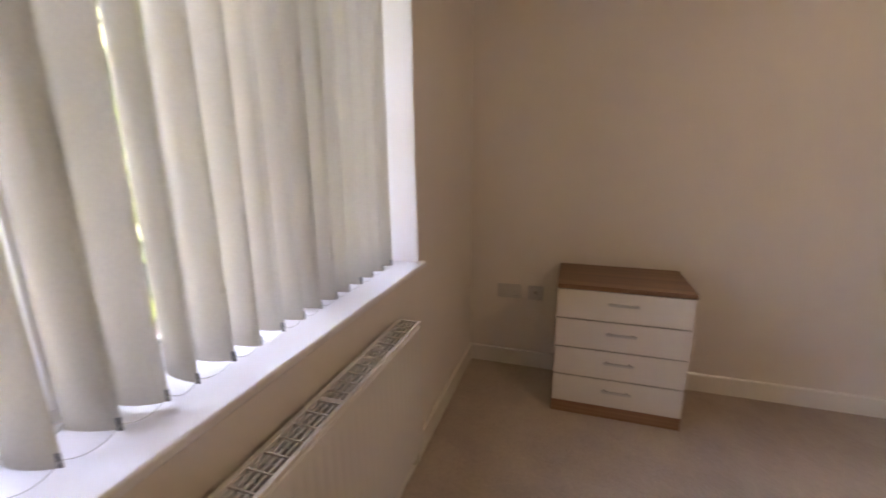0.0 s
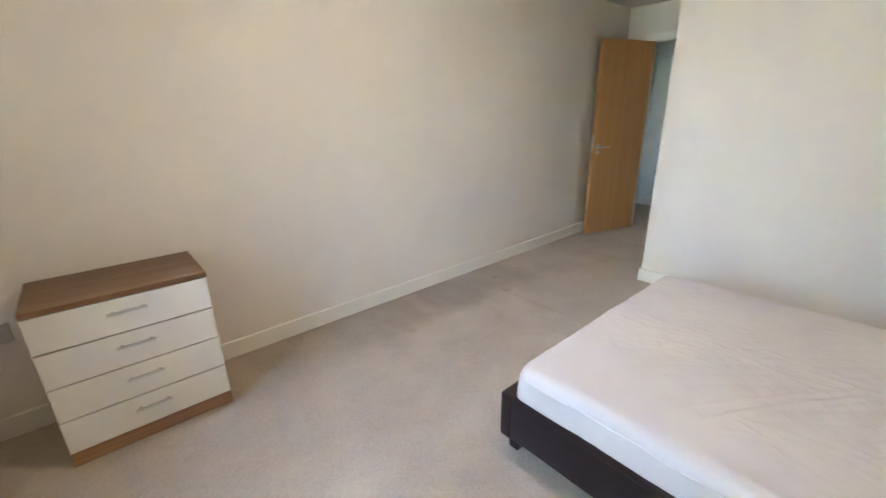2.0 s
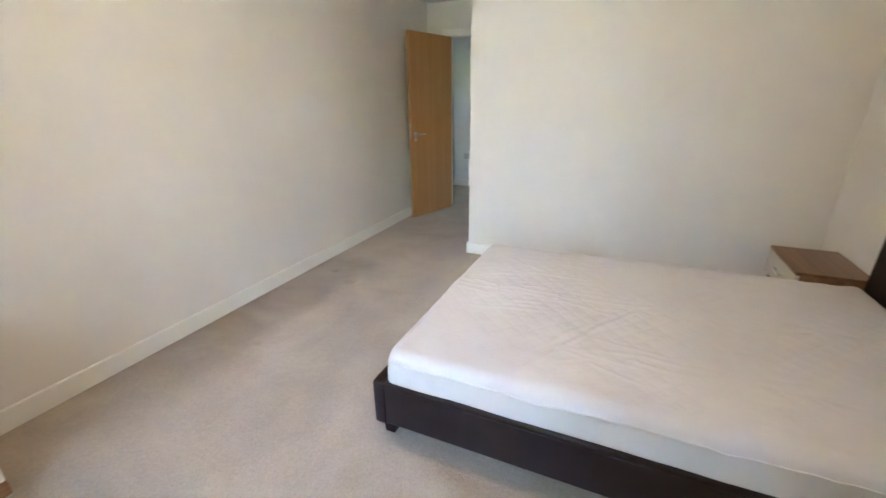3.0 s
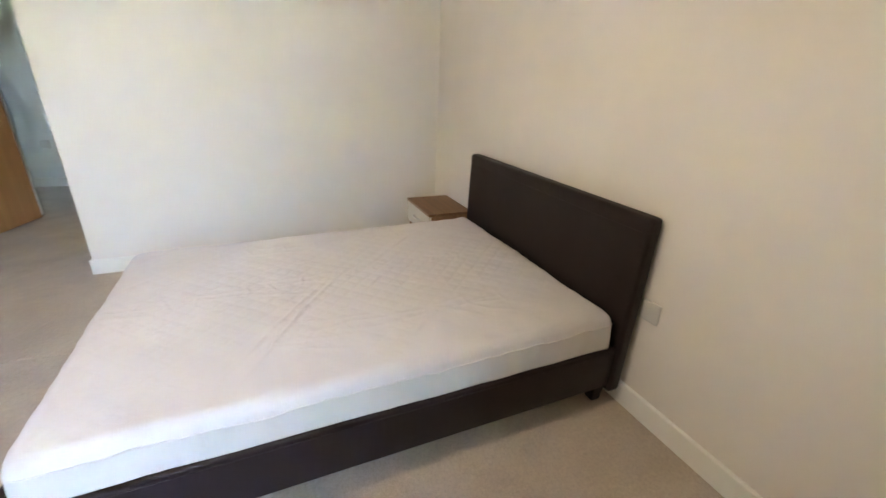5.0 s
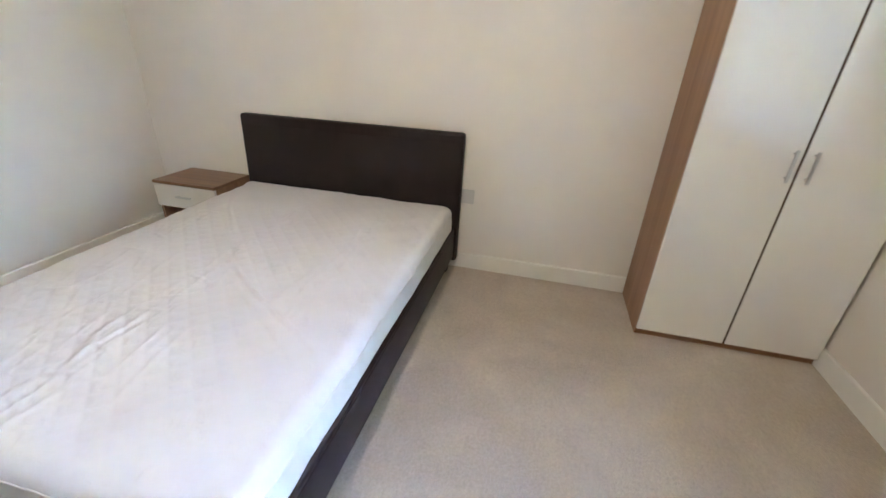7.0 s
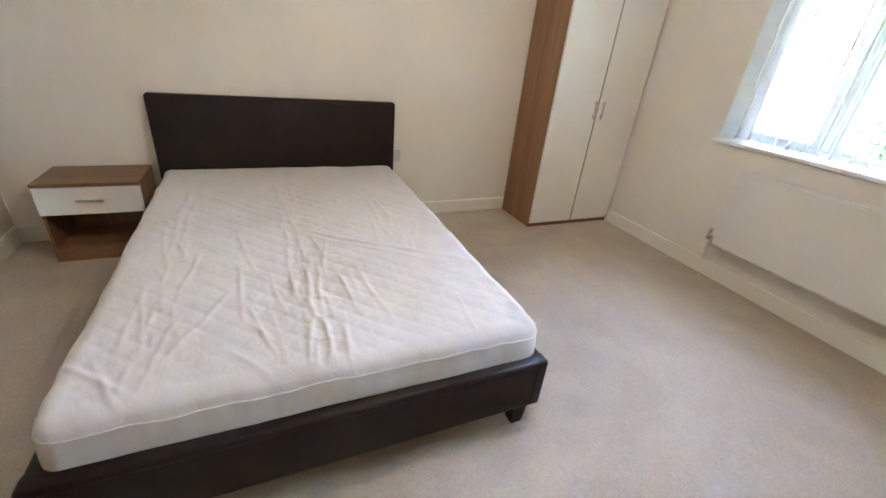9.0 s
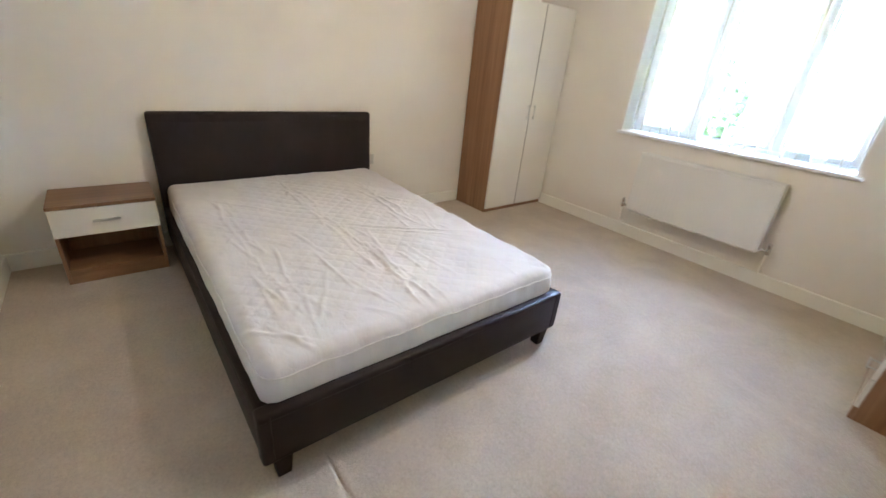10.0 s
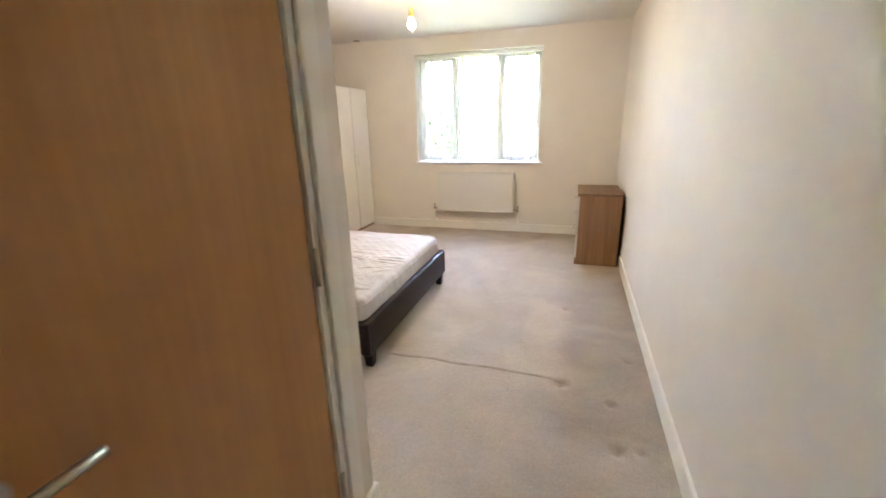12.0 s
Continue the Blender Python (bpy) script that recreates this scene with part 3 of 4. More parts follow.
    for x in (x0 + 0.2, x1 - 0.2):
        part("bracket", box(x, yb - 0.002, z0 + 0.06, x + 0.04, YW, z1 - 0.05), ENAMEL, r)


radiator()


# ---- bed ----
def bed():
    y0, y1, xf = 0.738, 2.142, 2.053
    b = thing("double_bed", (1.05, (y0 + y1) / 2, 0), "double bed frame in dark brown faux leather on short legs", "bed")
    # padded headboard, slightly raked, with its leather wrapped over the top
    bm = box(0.058, y0 + 0.002, 0.07, 0.122, 2.160, 0.846, 0.018, 4)
    for v in bm.verts:
        v.co.x -= 0.018 * (v.co.z / 0.846)
    hb = part("headboard", bm, LEATHER, b, "padded dark faux-leather headboard", True)
    part("seam", rod([(0.1045, y0 + 0.02, 0.788), (0.1045, y1 - 0.01, 0.788)], 0.0018, 6), LEATHER, hb)
    for y in (y0, y1 - 0.045):
        rail = part("side_rail", box(0.085, y, 0.092, xf - 0.04, y + 0.045, 0.288, 0.011, 3), LEATHER, b, "", True)
        yo = y if y == y0 else y + 0.045
        part("seam", rod([(0.1, yo, 0.268), (xf - 0.05, yo, 0.268)], 0.0016, 6), LEATHER, rail)
    foot = part("foot_rail", box(xf - 0.058, y0 - 0.004, 0.088, xf, y1 + 0.004, 0.290, 0.013, 3), LEATHER, b, "", True)
    for z in (0.27,):
        part("seam", rod([(xf, y0 + 0.002, z), (xf, y1 - 0.006, z)], 0.0016, 6), LEATHER, foot)
    for y in (y0 + 0.03, y1 - 0.04):
        part("corner_seam", rod([(xf + 0.0005, y, 0.098), (xf + 0.0005, y, 0.284)], 0.0016, 6), LEATHER, foot)
    for x, y in ((xf - 0.066, y0 + 0.03), (xf - 0.066, y1 - 0.1), (0.1, y0 + 0.02), (0.1, y1 - 0.08)):
        bm = box(x, y, 0, x + 0.06, y + 0.06, 0.098, 0.005)
        for v in bm.verts:
            k = 1 - 0.28 * (1 - v.co.z / 0.098)
            v.co.x, v.co.y = x + 0.03 + (v.co.x - x - 0.03) * k, y + 0.03 + (v.co.y - y - 0.03) * k
        part("leg", bm, LEATHER, b, "stubby tapered dark leg")
    part("slat_base", box(0.11, y0 + 0.045, 0.17, xf - 0.058, y1 - 0.045, 0.19), DARK, b, "dark board under the mattress")


bed()


def mattress():
    x0, x1, y0, y1, z0, z1 = 0.124, 2.010, 0.768, 2.126, 0.192, 0.416
    rng = random.Random(11)
    # soft ridges where the protector has bunched up, mostly running down the bed
    folds = []
    for y, sig, n, x0r, x1r in ((1.39, 0.03, 9, 0.55, 1.93), (1.41, 0.09, 14, 1.45, 1.95), (0.97, 0.05, 9, 0.6, 1.9), (1.36, 0.3, 10, 0.4, 1.9)):
        for k in range(n):
            tilt = rng.gauss(0.03, 0.14)
            folds.append((rng.uniform(x0r, x1r), rng.gauss(y, sig), rng.uniform(0.10, 0.34), math.cos(tilt), math.sin(tilt), rng.uniform(0.002, 0.006), rng.uniform(0.009, 0.014), rng.uniform(0, 6)))
    # three lines of puckers: short paired ridges with cross creases between them
    for yc, xa, xb, amp, gap in ((1.40, 0.5, 1.95, 1.0, 0.024), (0.98, 0.55, 1.85, 0.6, 0.026), (1.84, 0.5, 1.35, 0.75, 0.02)):
        x = xa
        while x < xb:
            ln = rng.uniform(0.09, 0.17)
            drift = 0.02 * math.sin(x * 4 + yc) + rng.gauss(0, 0.006)
            for sd in (-1, 1):
                tilt = rng.gauss(0, 0.1)
                folds.append((x + ln / 2, yc + drift + sd * gap * rng.uniform(0.7, 1.3), ln * 1.15, math.cos(tilt), math.sin(tilt), amp * rng.uniform(0.003, 0.0065), rng.uniform(0.010, 0.015), rng.uniform(0, 6)))
            tilt = 1.57 + rng.gauss(0, 0.25)
            folds.append((x, yc + drift, gap * 3.2, math.cos(tilt), math.sin(tilt), amp * rng.uniform(0.002, 0.005), 0.011, rng.uniform(0, 6)))
            if rng.random() < 0.55:
                tilt = rng.choice((-1, 1)) * rng.uniform(0.3, 0.9)
                folds.append((x + ln / 2, yc + rng.gauss(0, 0.07), rng.uniform(0.08, 0.2), math.cos(tilt), math.sin(tilt), amp * rng.uniform(0.002, 0.005), 0.013, rng.uniform(0, 6)))
            x += ln
    for x, y, ln, tilt, h in ((1.28, 1.68, 0.7, 0.98, 0.007), (1.35, 1.70, 0.6, 0.92, 0.004), (1.7, 1.08, 0.4, -0.5, 0.004), (0.7, 1.1, 0.5, 0.7, 0.004), (1.86, 0.84, 0.25, 0.8, 0.008), (1.9, 0.9, 0.2, 0.5, 0.007)):
        folds.append((x, y, ln, math.cos(tilt), math.sin(tilt), h, 0.014, rng.uniform(0, 6)))

    def top(x, y):
        z = 0.0
        for fx, fy, ln, c, s, h, w, ph in folds:
            u, v = (x - fx) * c + (y - fy) * s, -(x - fx) * s + (y - fy) * c
            if abs(u) < ln * 0.75 and abs(v) < 5 * w + 0.05:
                v += 0.010 * math.sin(u * 6 + ph) + 0.006 * noise.noise(Vector((u * 9, ph, 0)))
                w = w * 0.6
                z += h * math.exp(-(v / w) ** 2) * math.exp(-(2 * u / ln) ** 4) * (0.75 + 0.25 * math.sin(u * 31 + ph))
        p = 0.082
        a, b = (x + y) / p, (x - y) / p
        q = min(abs(a - round(a)), abs(b - round(b)))
        z += 0.0034 * min(1.0, q / 0.3) ** 0.6 * max(0.1, 0.55 + 0.9 * noise.noise(Vector((x * 1.7, y * 1.7, 7))))
        z += 0.006 * noise.noise(Vector((x * 3.1, y * 3.1, 1.0))) + 0.004 * noise.noise(Vector((x * 9, y * 11, 4.0)))
        return z

    bm = bmesh.new()
    nu, nv = 320, 230
    rad = 0.05
    cr = 0.055

    def footprint(x, y, inset):
        """Pulls a point of the box into a plan with round corners."""
        cx = min(max(x, x0 + cr), x1 - cr)
        cy = min(max(y, y0 + cr), y1 - cr)
        d = Vector((x - cx, y - cy))
        if d.length > 1e-6:
            m = max(abs(d.x), abs(d.y))
            d = d * (m / d.length)
        return cx + d.x * (1 - inset / cr if cr else 1), cy + d.y * (1 - inset / cr)

    xs = np.linspace(x0, x1, nu)
    ys = np.linspace(y0, y1, nv)
    g = []
    for x in xs:
        row = []
        for y in ys:
            e = min(x - x0, x1 - x, y - y0, y1 - y)
            px, py = footprint(x, y, 0.0)
            drop = 0.0
            if e < rad:
                k = 1 - e / rad
                drop = rad * 0.9 * (1 - math.sqrt(max(0.0, 1 - k * k)))
            soft = max(0.0, 1 - e / 0.09)
            pull = 0.007 * soft * noise.noise(Vector((px * 5, py * 5, 3.0))) + 0.004 * soft * noise.noise(Vector((px * 17, py * 17, 9.0)))
            px += pull * max(-1.0, min(1.0, (px - (x0 + x1) / 2) / (x1 - x0) * 2)) ** 9
            py += pull * max(-1.0, min(1.0, (py - (y0 + y1) / 2) / (y1 - y0) * 2)) ** 9
            sag = soft * (0.009 * noise.noise(Vector((px * 6, py * 6, 5.0))) + 0.006 * noise.noise(Vector((px * 15, py * 15, 8.0))))
            row.append(bm.verts.new((px, py, z1 + 0.024 * (x1 - px) / (x1 - x0) - drop + sag + top(px, py) * min(1.0, 0.5 + e / 0.1))))
        g.append(row)
    for i in range(nu - 1):
        for j in range(nv - 1):
            bm.faces.new((g[i][j], g[i + 1][j], g[i + 1][j + 1], g[i][j + 1]))
    rim = [g[i][0] for i in range(nu)] + [g[-1][j] for j in range(1, nv)] + [g[i][-1] for i in range(nu - 2, -1, -1)] + [g[0][j] for j in range(nv - 2, 0, -1)]
    sb = bmesh.new()
    prev = [sb.verts.new(v.co) for v in rim]
    levels = 9
    for lv in range(1, levels + 1):
        f = lv / levels
        ring = []
        for i, v in enumerate(rim):
            zz = v.co.z + (z0 - v.co.z) * f
            out = 0.007 * math.sin(math.pi * f) + 0.003 * math.sin(math.pi * f) * noise.noise(Vector((v.co.x * 7, v.co.y * 7, zz * 9)))
            d = Vector((v.co.x - (x0 + x1) / 2, v.co.y - (y0 + y1) / 2))
            nrm = Vector((max(-1, min(1, d.x / (x1 - x0) * 2)) ** 15, max(-1, min(1, d.y / (y1 - y0) * 2)) ** 15))
            fx = min(max(v.co.x, x0 + 0.004), x1 - 0.004)
            fy = min(max(v.co.y, y0 + 0.004), y1 - 0.004)
            hang = min(1.0, f * 1.6)
            ring.append(sb.verts.new((v.co.x + (fx - v.co.x) * hang + nrm.x * out, v.co.y + (fy - v.co.y) * hang + nrm.y * out, zz)))
        for i in range(len(rim)):
            k = (i + 1) % len(rim)
            sb.faces.new((prev[i], prev[k], ring[k], ring[i]))
        prev = ring
    sb.faces.new(prev)
    m = thing("mattress", ((x0 + x1) / 2, (y0 + y1) / 2, z0), "mattress in a wrinkled white quilted protector on the bed", "mattress")
    loop = [tuple(v.co + Vector((0, 0, 0.001))) for v in rim[::3]]
    part("piping", rod(loop + loop[:1], 0.0026, 6), SKIRT, m, "cream seam piping round the edge", True)
    part("fitted_skirt", sb, SKIRT, m, "plain cream stretch skirt of the protector", True)
    part("quilted_protector", bm, QUILT, m, "", True)


mattress()


# ---- storage furniture ----
def bar_handle(parent, p, q, out):
    """A flat bar on two short posts between two fixing points."""
    a, b, o = Vector(p), Vector(q), Vector(out)
    d = (b - a).normalized()
    w = d.cross(o) * 0.0062
    lo = a + o * 0.017 - d * 0.004 - w
    hi = b + o * 0.024 + d * 0.004 + w
    bm = box(*[min(u, v) for u, v in zip(lo, hi)], *[max(u, v) for u, v in zip(lo, hi)], 0.0022, 2)
    for c in (a.lerp(b, 0.1), a.lerp(b, 0.9)):
        rod([c, c + o * 0.019], 0.0042, 8, bm)
    return part("handle", bm, STEEL, parent, "satin metal bar handle")


def chest_of_drawers():
    x0, x1, y0, y1, h = 3.114, 3.494, 2.870, 3.457, 0.677
    c = thing("chest_of_drawers", ((x0 + x1) / 2, (y0 + y1) / 2, 0), "four-drawer chest, walnut-effect carcass with gloss white fronts", "chest of drawers")
    t = 0.016
    part("top", box(x0 - 0.003, y0 - 0.001, h - 0.022, x1, y1 + 0.001, h, 0.0015), WALNUT_SHADED[1], c, "walnut-effect top")
    for y in (y0, y1 - t):
        part("side_panel", box(x0 + 0.018, y, 0, x1, y + t, h - 0.018, 0.001), WALNUT[2], c)
    part("back_panel", box(x1 - 0.006, y0 + t, 0.05, x1 - 0.002, y1 - t, h - 0.018), WALNUT[2], c)
    part("plinth", box(x0 + 0.003, y0 + 0.001, 0, x0 + 0.018, y1 - 0.001, 0.062, 0.001), WALNUT[1], c)
    # near-black sheet added so the drawer gaps look shaded
    part("gap_shade", box(x0 + 0.055, y0 + t, 0.05, x0 + 0.059, y1 - t, h - 0.018), DARK, c, "added near-black sheet standing for the shade behind the drawer gaps")
    edges = [0.062, 0.21, 0.358, 0.506, h - 0.0235]
    for a, b in zip(edges, edges[1:]):
        d = part("drawer", box(x0, y0 + 0.002, a + 0.0028, x0 + 0.017, y1 - 0.002, b - 0.0028, 0.0012), GLOSS, c, "gloss white drawer front")
        z = b - 0.055
        bar_handle(d, (x0, 3.10, z), (x0, 3.222, z), (-1, 0, 0))


chest_of_drawers()


def bedside_table():
    x0, x1, y0, y1, h = 0.045, 0.366, 0.244, 0.694, 0.438
    n = thing("bedside_table", ((x0 + x1) / 2, (y0 + y1) / 2, 0), "walnut-effect bedside table with one white drawer above an open shelf", "bedside table")
    t = 0.016
    part("top", box(x0, y0 - 0.001, h - 0.018, x1 + 0.003, y1 + 0.001, h, 0.0015), WALNUT_SHADED[1], n, "walnut-effect top")
    for y in (y0, y1 - t):
        part("side_panel", box(x0, y, 0, x1 - 0.018, y + t, h - 0.018, 0.001), WALNUT[2], n)
    part("back_panel", box(x0 + 0.002, y0 + t, 0.05, x0 + 0.006, y1 - t, h - 0.018), WALNUT[2], n)
    part("shelf", box(x0 + 0.006, y0 + t, 0.062, x1 - 0.02, y1 - t, 0.078, 0.001), WALNUT[1], n)
    part("divider", box(x0 + 0.006, y0 + t, 0.268, x1 - 0.02, y1 - t, 0.284, 0.001), WALNUT[1], n)
    part("plinth", box(x1 - 0.033, y0 + t, 0, x1 - 0.0185, y1 - t, 0.062, 0.001), WALNUT[1], n)
    d = part("drawer", box(x1 - 0.017, y0 + 0.002, 0.272, x1, y1 - 0.002, h - 0.0205, 0.0012), GLOSS, n, "gloss white drawer front")
    bar_handle(d, (x1, 0.415, 0.350), (x1, 0.523, 0.350), (1, 0, 0))


bedside_table()


def wardrobe():
    x0, x1, y0, y1, h = 0.047, 0.464, 3.174, 3.967, 1.752
    w = thing("wardrobe", ((x0 + x1) / 2, (y0 + y1) / 2, 0), "tall two-door wardrobe, walnut-effect carcass with gloss white doors", "wardrobe")
    t = 0.016
    for y in (y0, y1 - t):
        part("side_panel", box(x0, y, 0, x1 - 0.018, y + t, h, 0.001), WALNUT[2], w)
    part("top", box(x0, y0 + t, h - t - 0.002, x1 - 0.018, y1 - t, h - 0.002), WALNUT[1], w)
    part("bottom", box(x0, y0 + t, 0.042, x1 - 0.03, y1 - t, 0.058), WALNUT[1], w)
    part("back_panel", box(x0 + 0.002, y0 + t, 0.042, x0 + 0.006, y1 - t, h - t), WALNUT[2], w)
    part("plinth", box(x1 - 0.036, y0 + t, 0, x1 - 0.02, y1 - t, 0.042, 0.001), WALNUT[1], w)
    # near-black sheet added so the door gap looks shaded
    part("gap_shade", box(x1 - 0.062, y0 + t, 0.058, x1 - 0.058, y1 - t, h - t - 0.002), DARK, w, "added near-black sheet standing for the shade behind the door gap")
    ym = (y0 + y1) / 2
    part("centre_strip", box(x1 - 0.012, ym - 0.0047, 0.04, x1 - 0.004, ym + 0.0047, h - 0.005), GAP_BROWN, w, "dark brown strip between the doors")
    for a, b, hy in ((y0 + 0.001, ym - 0.005, ym - 0.036), (ym + 0.005, y1 - 0.001, ym + 0.036)):
        d = part("door", box(x1 - 0.017, a, 0.038, x1, b, h - 0.003, 0.0014), GLOSS, w, "gloss white wardrobe door")
        bar_handle(d, (x1, hy, 0.845), (x1, hy, 0.965), (1, 0, 0))


wardrobe()


# ---- sockets, lamp, ceiling plate ----
def wall_plate(name, face, y0, y1, z0, z1, side, label, category, holes):
    """A faceplate on a wall across x; side is the way into the room."""
    cy, cz = (y0 + y1) / 2, (z0 + z1) / 2
    p = thing(name, (face, cy, cz), label, category, "", "")
    part("faceplate", box(min(face, face + side * 0.009), y0, z0, max(face, face + side * 0.009), y1, z1, 0.004, 3), SOCKET, p)
    f = face + side * 0.0092
    e = side * 0.002
    for k in holes:
        y = cy + k
        box_x = (min(f, f + e), max(f, f + e))
        for dy, dz, sy, sz in ((0, -0.004, 0.004, 0.008), (-0.011, -0.024, 0.0065, 0.004), (0.011, -0.024, 0.0065, 0.004)):
            part("pin_slot", box(box_x[0] - 0.0005, y + dy - sy / 2, cz + dz - sz / 2, box_x[1] - 0.001, y + dy + sy / 2, cz + dz + sz / 2), SOCKET_SLOT, p)
        part("rocker", box(box_x[0], y - 0.008, cz + 0.012, box_x[1] + 0.002, y + 0.008, cz + 0.034, 0.001), SOCKET, p)
    return p


wall_plate("double_socket", X1, 3.672, 3.812, 0.432, 0.518, -1, "white plastic double wall socket by the chest of drawers", "socket", (-0.034, 0.034))
tv = wall_plate("aerial_socket", X1, 3.545, 3.631, 0.432, 0.518, -1, "white plastic aerial wall socket by the chest of drawers", "socket", ())
part("coax_port", lathe([(0.011, 0), (0.011, -0.004), (0.007, -0.004), (0.007, -0.009)], (X1 - 0.009, 3.588, 0.478), "x", 14), HINGE, tv)
wall_plate("wall_socket", X0, 2.146, 2.232, 0.430, 0.516, 1, "white plastic wall socket beside the headboard", "socket", ())
hs = thing("wall_socket", (3.51, -2.78, 0.463), "white plastic wall socket low on the hall wall", "socket")
part("faceplate", box(3.467, -2.78, 0.42, 3.553, -2.771, 0.506, 0.004, 3), SOCKET, hs)
part("rocker", box(3.502, -2.772, 0.476, 3.518, -2.767, 0.496, 0.001), SOCKET, hs)
for dx, dz, sx, sz in ((0, -0.004, 0.004, 0.008), (-0.011, -0.024, 0.0065, 0.004), (0.011, -0.024, 0.0065, 0.004)):
    part("pin_slot", box(3.51 + dx - sx / 2, -2.7712, 0.463 + dz - sz / 2, 3.51 + dx + sx / 2, -2.7702, 0.463 + dz + sz / 2), SOCKET_SLOT, hs)


def pendant():
    x, y, z = BULB
    p = thing("pendant_lamp", (x, y, HC), "bare lit bulb on a short ceiling cord", "lamp")
    part("ceiling_rose", lathe([(0.045, 0), (0.045, -0.008), (0.03, -0.022), (0.008, -0.03)], (x, y, HC)), PLASTIC, p, "", True)
    part("cord", rod([(x, y, HC - 0.028), (x, y, z + 0.105)], 0.0032, 8), PLASTIC, p)
    part("lamp_holder", lathe([(0.007, 0.115), (0.016, 0.105), (0.019, 0.075), (0.021, 0.055), (0.021, 0.046)], (x, y, z)), BRASS, p, "brass-coloured lamp holder", True)
    b = lathe([(0.0135, 0.05), (0.0145, 0.036), (0.022, 0.022), (0.029, 0.006), (0.030, -0.006), (0.027, -0.018), (0.018, -0.028), (0.004, -0.0325)], (x, y, z))
    bulb = part("bulb", b, BULB_GLOW, p, "glowing warm white bulb", True)
    bulb.visible_shadow = False


pendant()
v = thing("ceiling_vent", (0.47, 3.82, HC), "small round ceiling vent plate near the wardrobe", "vent")
part("rim", lathe([(0.062, 0), (0.062, -0.007), (0.054, -0.011), (0.040, -0.011)], (0.47, 3.82, HC), seg=28), PLASTIC, v, "", True)
part("core", lathe([(0.038, -0.004), (0.038, -0.018), (0.03, -0.022)], (0.47, 3.82, HC), seg=24), HINGE, v, "grey vent core", True)


# ---- outside ----
gb = bmesh.new()
bmesh.ops.create_grid(gb, x_segments=2, y_segments=2, size=1500)
bmesh.ops.translate(gb, verts=gb.verts, vec=(0, 0, GROUND))
fixed("ground", gb, GRASS, "mown grass reaching the horizon", "grass")
fixed("road", box(-60, 12.5, GROUND - 0.1, 80, 18.5, GROUND + 0.02), ASPHALT, "grey asphalt street with parked car", "road")
fixed("pavement", boxes([(-60, 10.7, GROUND - 0.1, 80, 12.5, GROUND + 0.12), (-60, 18.5, GROUND - 0.1, 80, 20.2, GROUND + 0.12)], 0.01), PAVING, "paved footway with a raised kerb", "pavement")


def tree(at, height, spread, seed, leaf, label, low=0.28, count=2600, size=0.16):
    rng = random.Random(seed)
    t = thing("tree", at, label, "tree", "trees along the street")
    x, y, z = at
    top = Vector((x + rng.uniform(-0.3, 0.3), y + rng.uniform(-0.3, 0.3), z + height * 0.8))
    tr = bmesh.new()
    r0 = height * 0.022
    stem = [Vector(at).lerp(top, k / 6) + Vector((rng.uniform(-0.06, 0.06), rng.uniform(-0.06, 0.06), 0)) * k for k in range(7)]
    rod(stem, [r0 * (1 - 0.13 * k) for k in range(7)], 9, tr)
    tips = []
    for k in range(13):
        f = rng.uniform(low, 0.95)
        p = Vector(at).lerp(top, f)
        a = rng.uniform(0, 6.283)
        ln = spread * rng.uniform(0.55, 1.0) * (1.15 - 0.6 * f)
        d = Vector((math.cos(a), math.sin(a), rng.uniform(0.25, 0.8))).normalized()
        e = p + d * ln
        mid = p.lerp(e, 0.5) + Vector((0, 0, -0.08 * ln))
        rod([p, mid, e], [r0 * 0.45, r0 * 0.28, r0 * 0.08], 6, tr)
        tips += [e, mid, p.lerp(e, 0.75)]
    tips += [top, top + Vector((0, 0, height * 0.12))]
    part("trunk", tr, BARK, t, "", True)
    verts, faces = [], []
    for k in range(count):
        c = rng.choice(tips) + Vector((rng.gauss(0, 1), rng.gauss(0, 1), rng.gauss(0, 0.8))) * spread * 0.24
        u = Vector((rng.gauss(0, 1), rng.gauss(0, 1), rng.gauss(0, 1))).normalized()
        w = u.cross(Vector((rng.gauss(0, 1), rng.gauss(0, 1), rng.gauss(0, 1)))).normalized()
        s = size * rng.uniform(0.6, 1.3)
        i = len(verts)
        verts += [c - u * s, c + w * s * 0.45 - u * s * 0.1, c + u * s, c - w * s * 0.45 - u * s * 0.1]
        faces.append((i, i + 1, i + 2, i + 3))
    me = bpy.data.meshes.new("crown")
    me.from_pydata([tuple(p - Vector(at)) for p in verts], [], faces)
    me.materials.append(leaf)
    cr = new("crown", me)
    cr.parent = t


tree((5.5, 10.0, GROUND), 8.4, 2.2, 1, LEAF, "leafy green street tree with light leaves", 0.26, 9500, 0.2)
tree((8.9, 10.0, GROUND), 7.0, 2.0, 2, LEAF, "leafy green street tree with light leaves", 0.28, 1800)
# next two trees are unseen, added to block sky light on the slats
tree((-5.4, 8.6, GROUND), 8.2, 2.3, 7, LEAF, "leafy green street tree with light leaves", 0.25, 5200)
tree((-9.0, 10.2, GROUND), 7.6, 2.3, 8, LEAF, "leafy green street tree with light leaves", 0.25, 4000)
tree((-5.2, 24.0, GROUND), 5.6, 1.25, 3, LEAF_DARK, "slim dark green tree beyond the street", 0.2, 6500, 0.24)


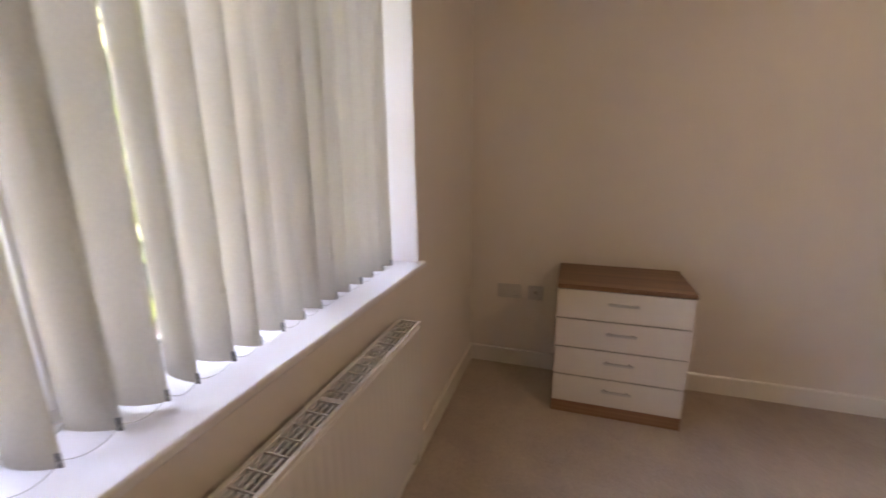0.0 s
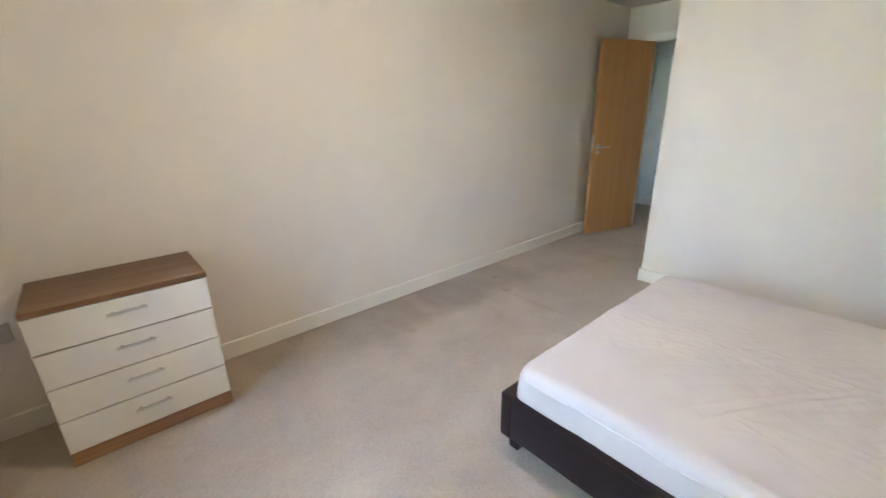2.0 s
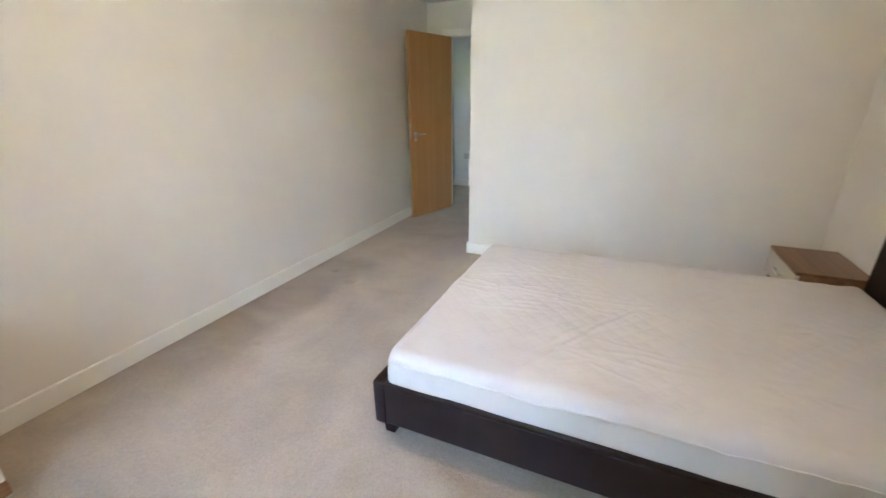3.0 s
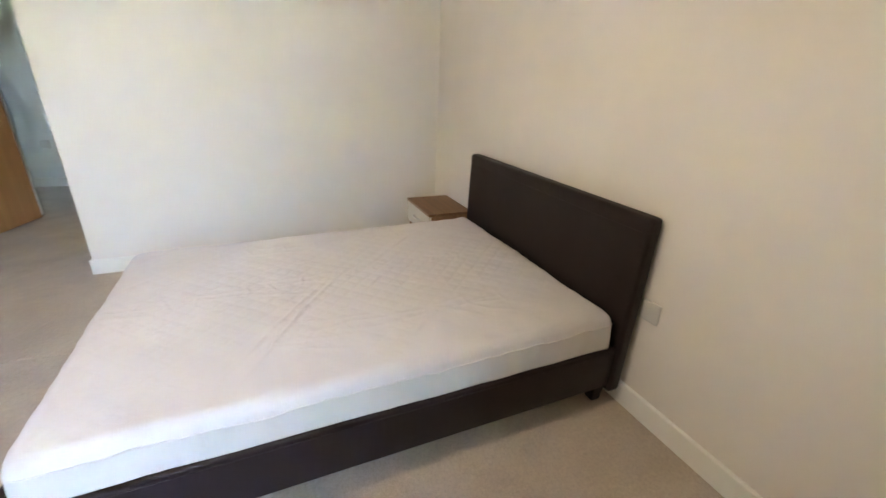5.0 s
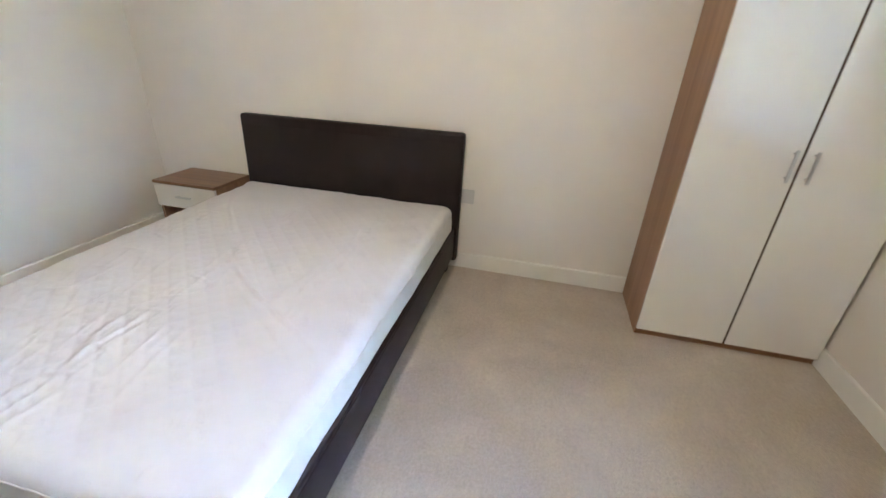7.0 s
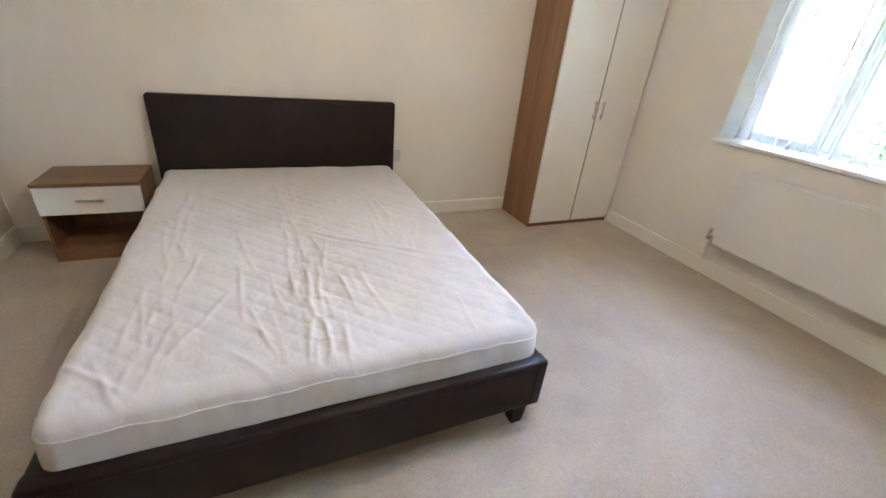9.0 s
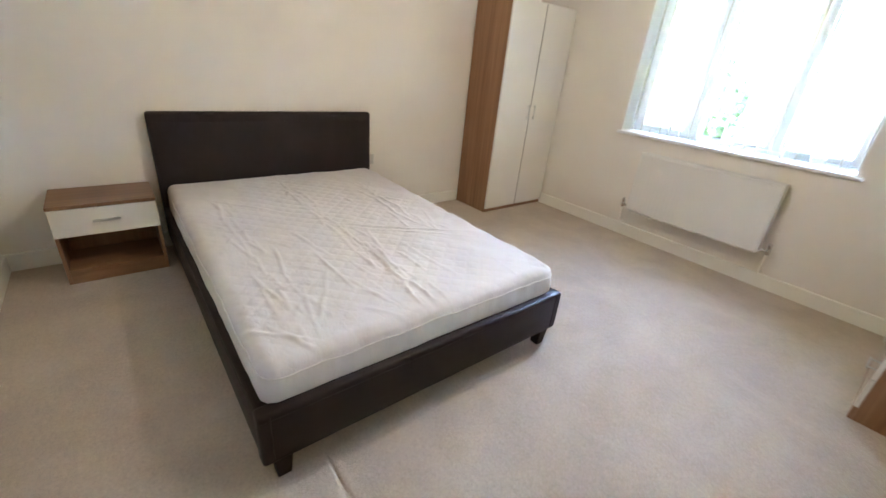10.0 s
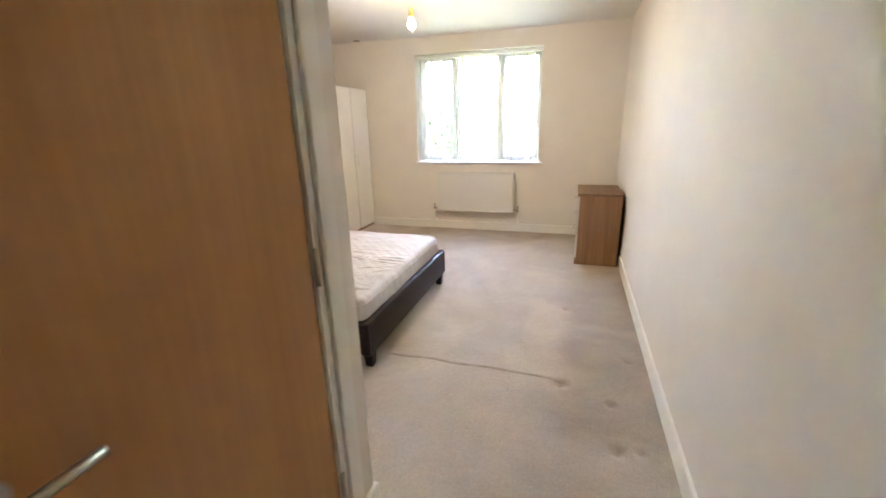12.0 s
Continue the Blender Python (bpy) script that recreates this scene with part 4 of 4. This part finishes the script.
def car():
    cx, cy, L, W = 7.6, 14.0, 4.1, 1.72
    z = GROUND + 0.02
    c = thing("car", (cx, cy, z), "red hatchback car parked at the kerb", "car")
    red = Mat("red_car_paint", (0.42, 0.015, 0.02), 0.22)
    red.b.inputs["Coat Weight"].default_value = 0.6
    RED = red.m
    GL = Mat("car_glass", (0.02, 0.025, 0.03), 0.08).m
    TYRE = Mat("tyre_rubber", (0.03, 0.03, 0.03), 0.85).m
    lower = [(-2.05, 0.32), (-2.02, 0.62), (-1.85, 0.78), (-1.0, 0.9), (1.2, 0.95), (1.95, 0.9), (2.05, 0.6), (2.0, 0.3)]
    cabin = [(-1.05, 0.88), (-0.35, 1.36), (0.2, 1.45), (1.1, 1.42), (1.75, 0.93)]

    def prism(profile, half, narrow, bevel):
        bm = bmesh.new()
        a = [bm.verts.new((cx + px, cy - half * (narrow if pz > 1.2 else 1), z + pz)) for px, pz in profile]
        b = [bm.verts.new((cx + px, cy + half * (narrow if pz > 1.2 else 1), z + pz)) for px, pz in profile]
        n = len(profile)
        bm.faces.new(a)
        bm.faces.new(b[::-1])
        for i in range(n):
            bm.faces.new((a[i], a[(i + 1) % n], b[(i + 1) % n], b[i]))
        bmesh.ops.bevel(bm, geom=bm.edges[:], offset=bevel, segments=3, profile=0.5, affect="EDGES")
        return bm
    part("body", prism(lower, W / 2, 1, 0.07), RED, c, "", True)
    part("cabin", prism(cabin, W / 2 - 0.08, 0.8, 0.05), GL, c, "dark glazed cabin", True)
    part("roof", box(cx - 0.35, cy - 0.6, z + 1.40, cx + 1.15, cy + 0.6, z + 1.465, 0.03), RED, c, "", True)
    for x in (-1.28, 1.28):
        for s in (-1, 1):
            w = part("tyre", lathe([(0.2, -0.09), (0.3, -0.09), (0.315, -0.06), (0.315, 0.06), (0.3, 0.09), (0.2, 0.09)], (cx + x, cy + s * 0.78, z + 0.315), "y", 24), TYRE, c, "", True)
            part("rim", lathe([(0.19, -0.1), (0.2, 0.1)], (cx + x, cy + s * 0.78, z + 0.315), "y", 20), STEEL, w)
    for s in (-1, 1):
        part("headlight", box(cx - 2.04, cy + s * 0.62 - 0.16, z + 0.6, cx - 1.9, cy + s * 0.62 + 0.16, z + 0.74, 0.04), PLASTIC, c, "", True)
        part("door_mirror", box(cx - 0.78, cy + s * 0.9 - 0.07, z + 0.92, cx - 0.66, cy + s * 0.9 + 0.07, z + 1.04, 0.03), RED, c, "", True)


car()
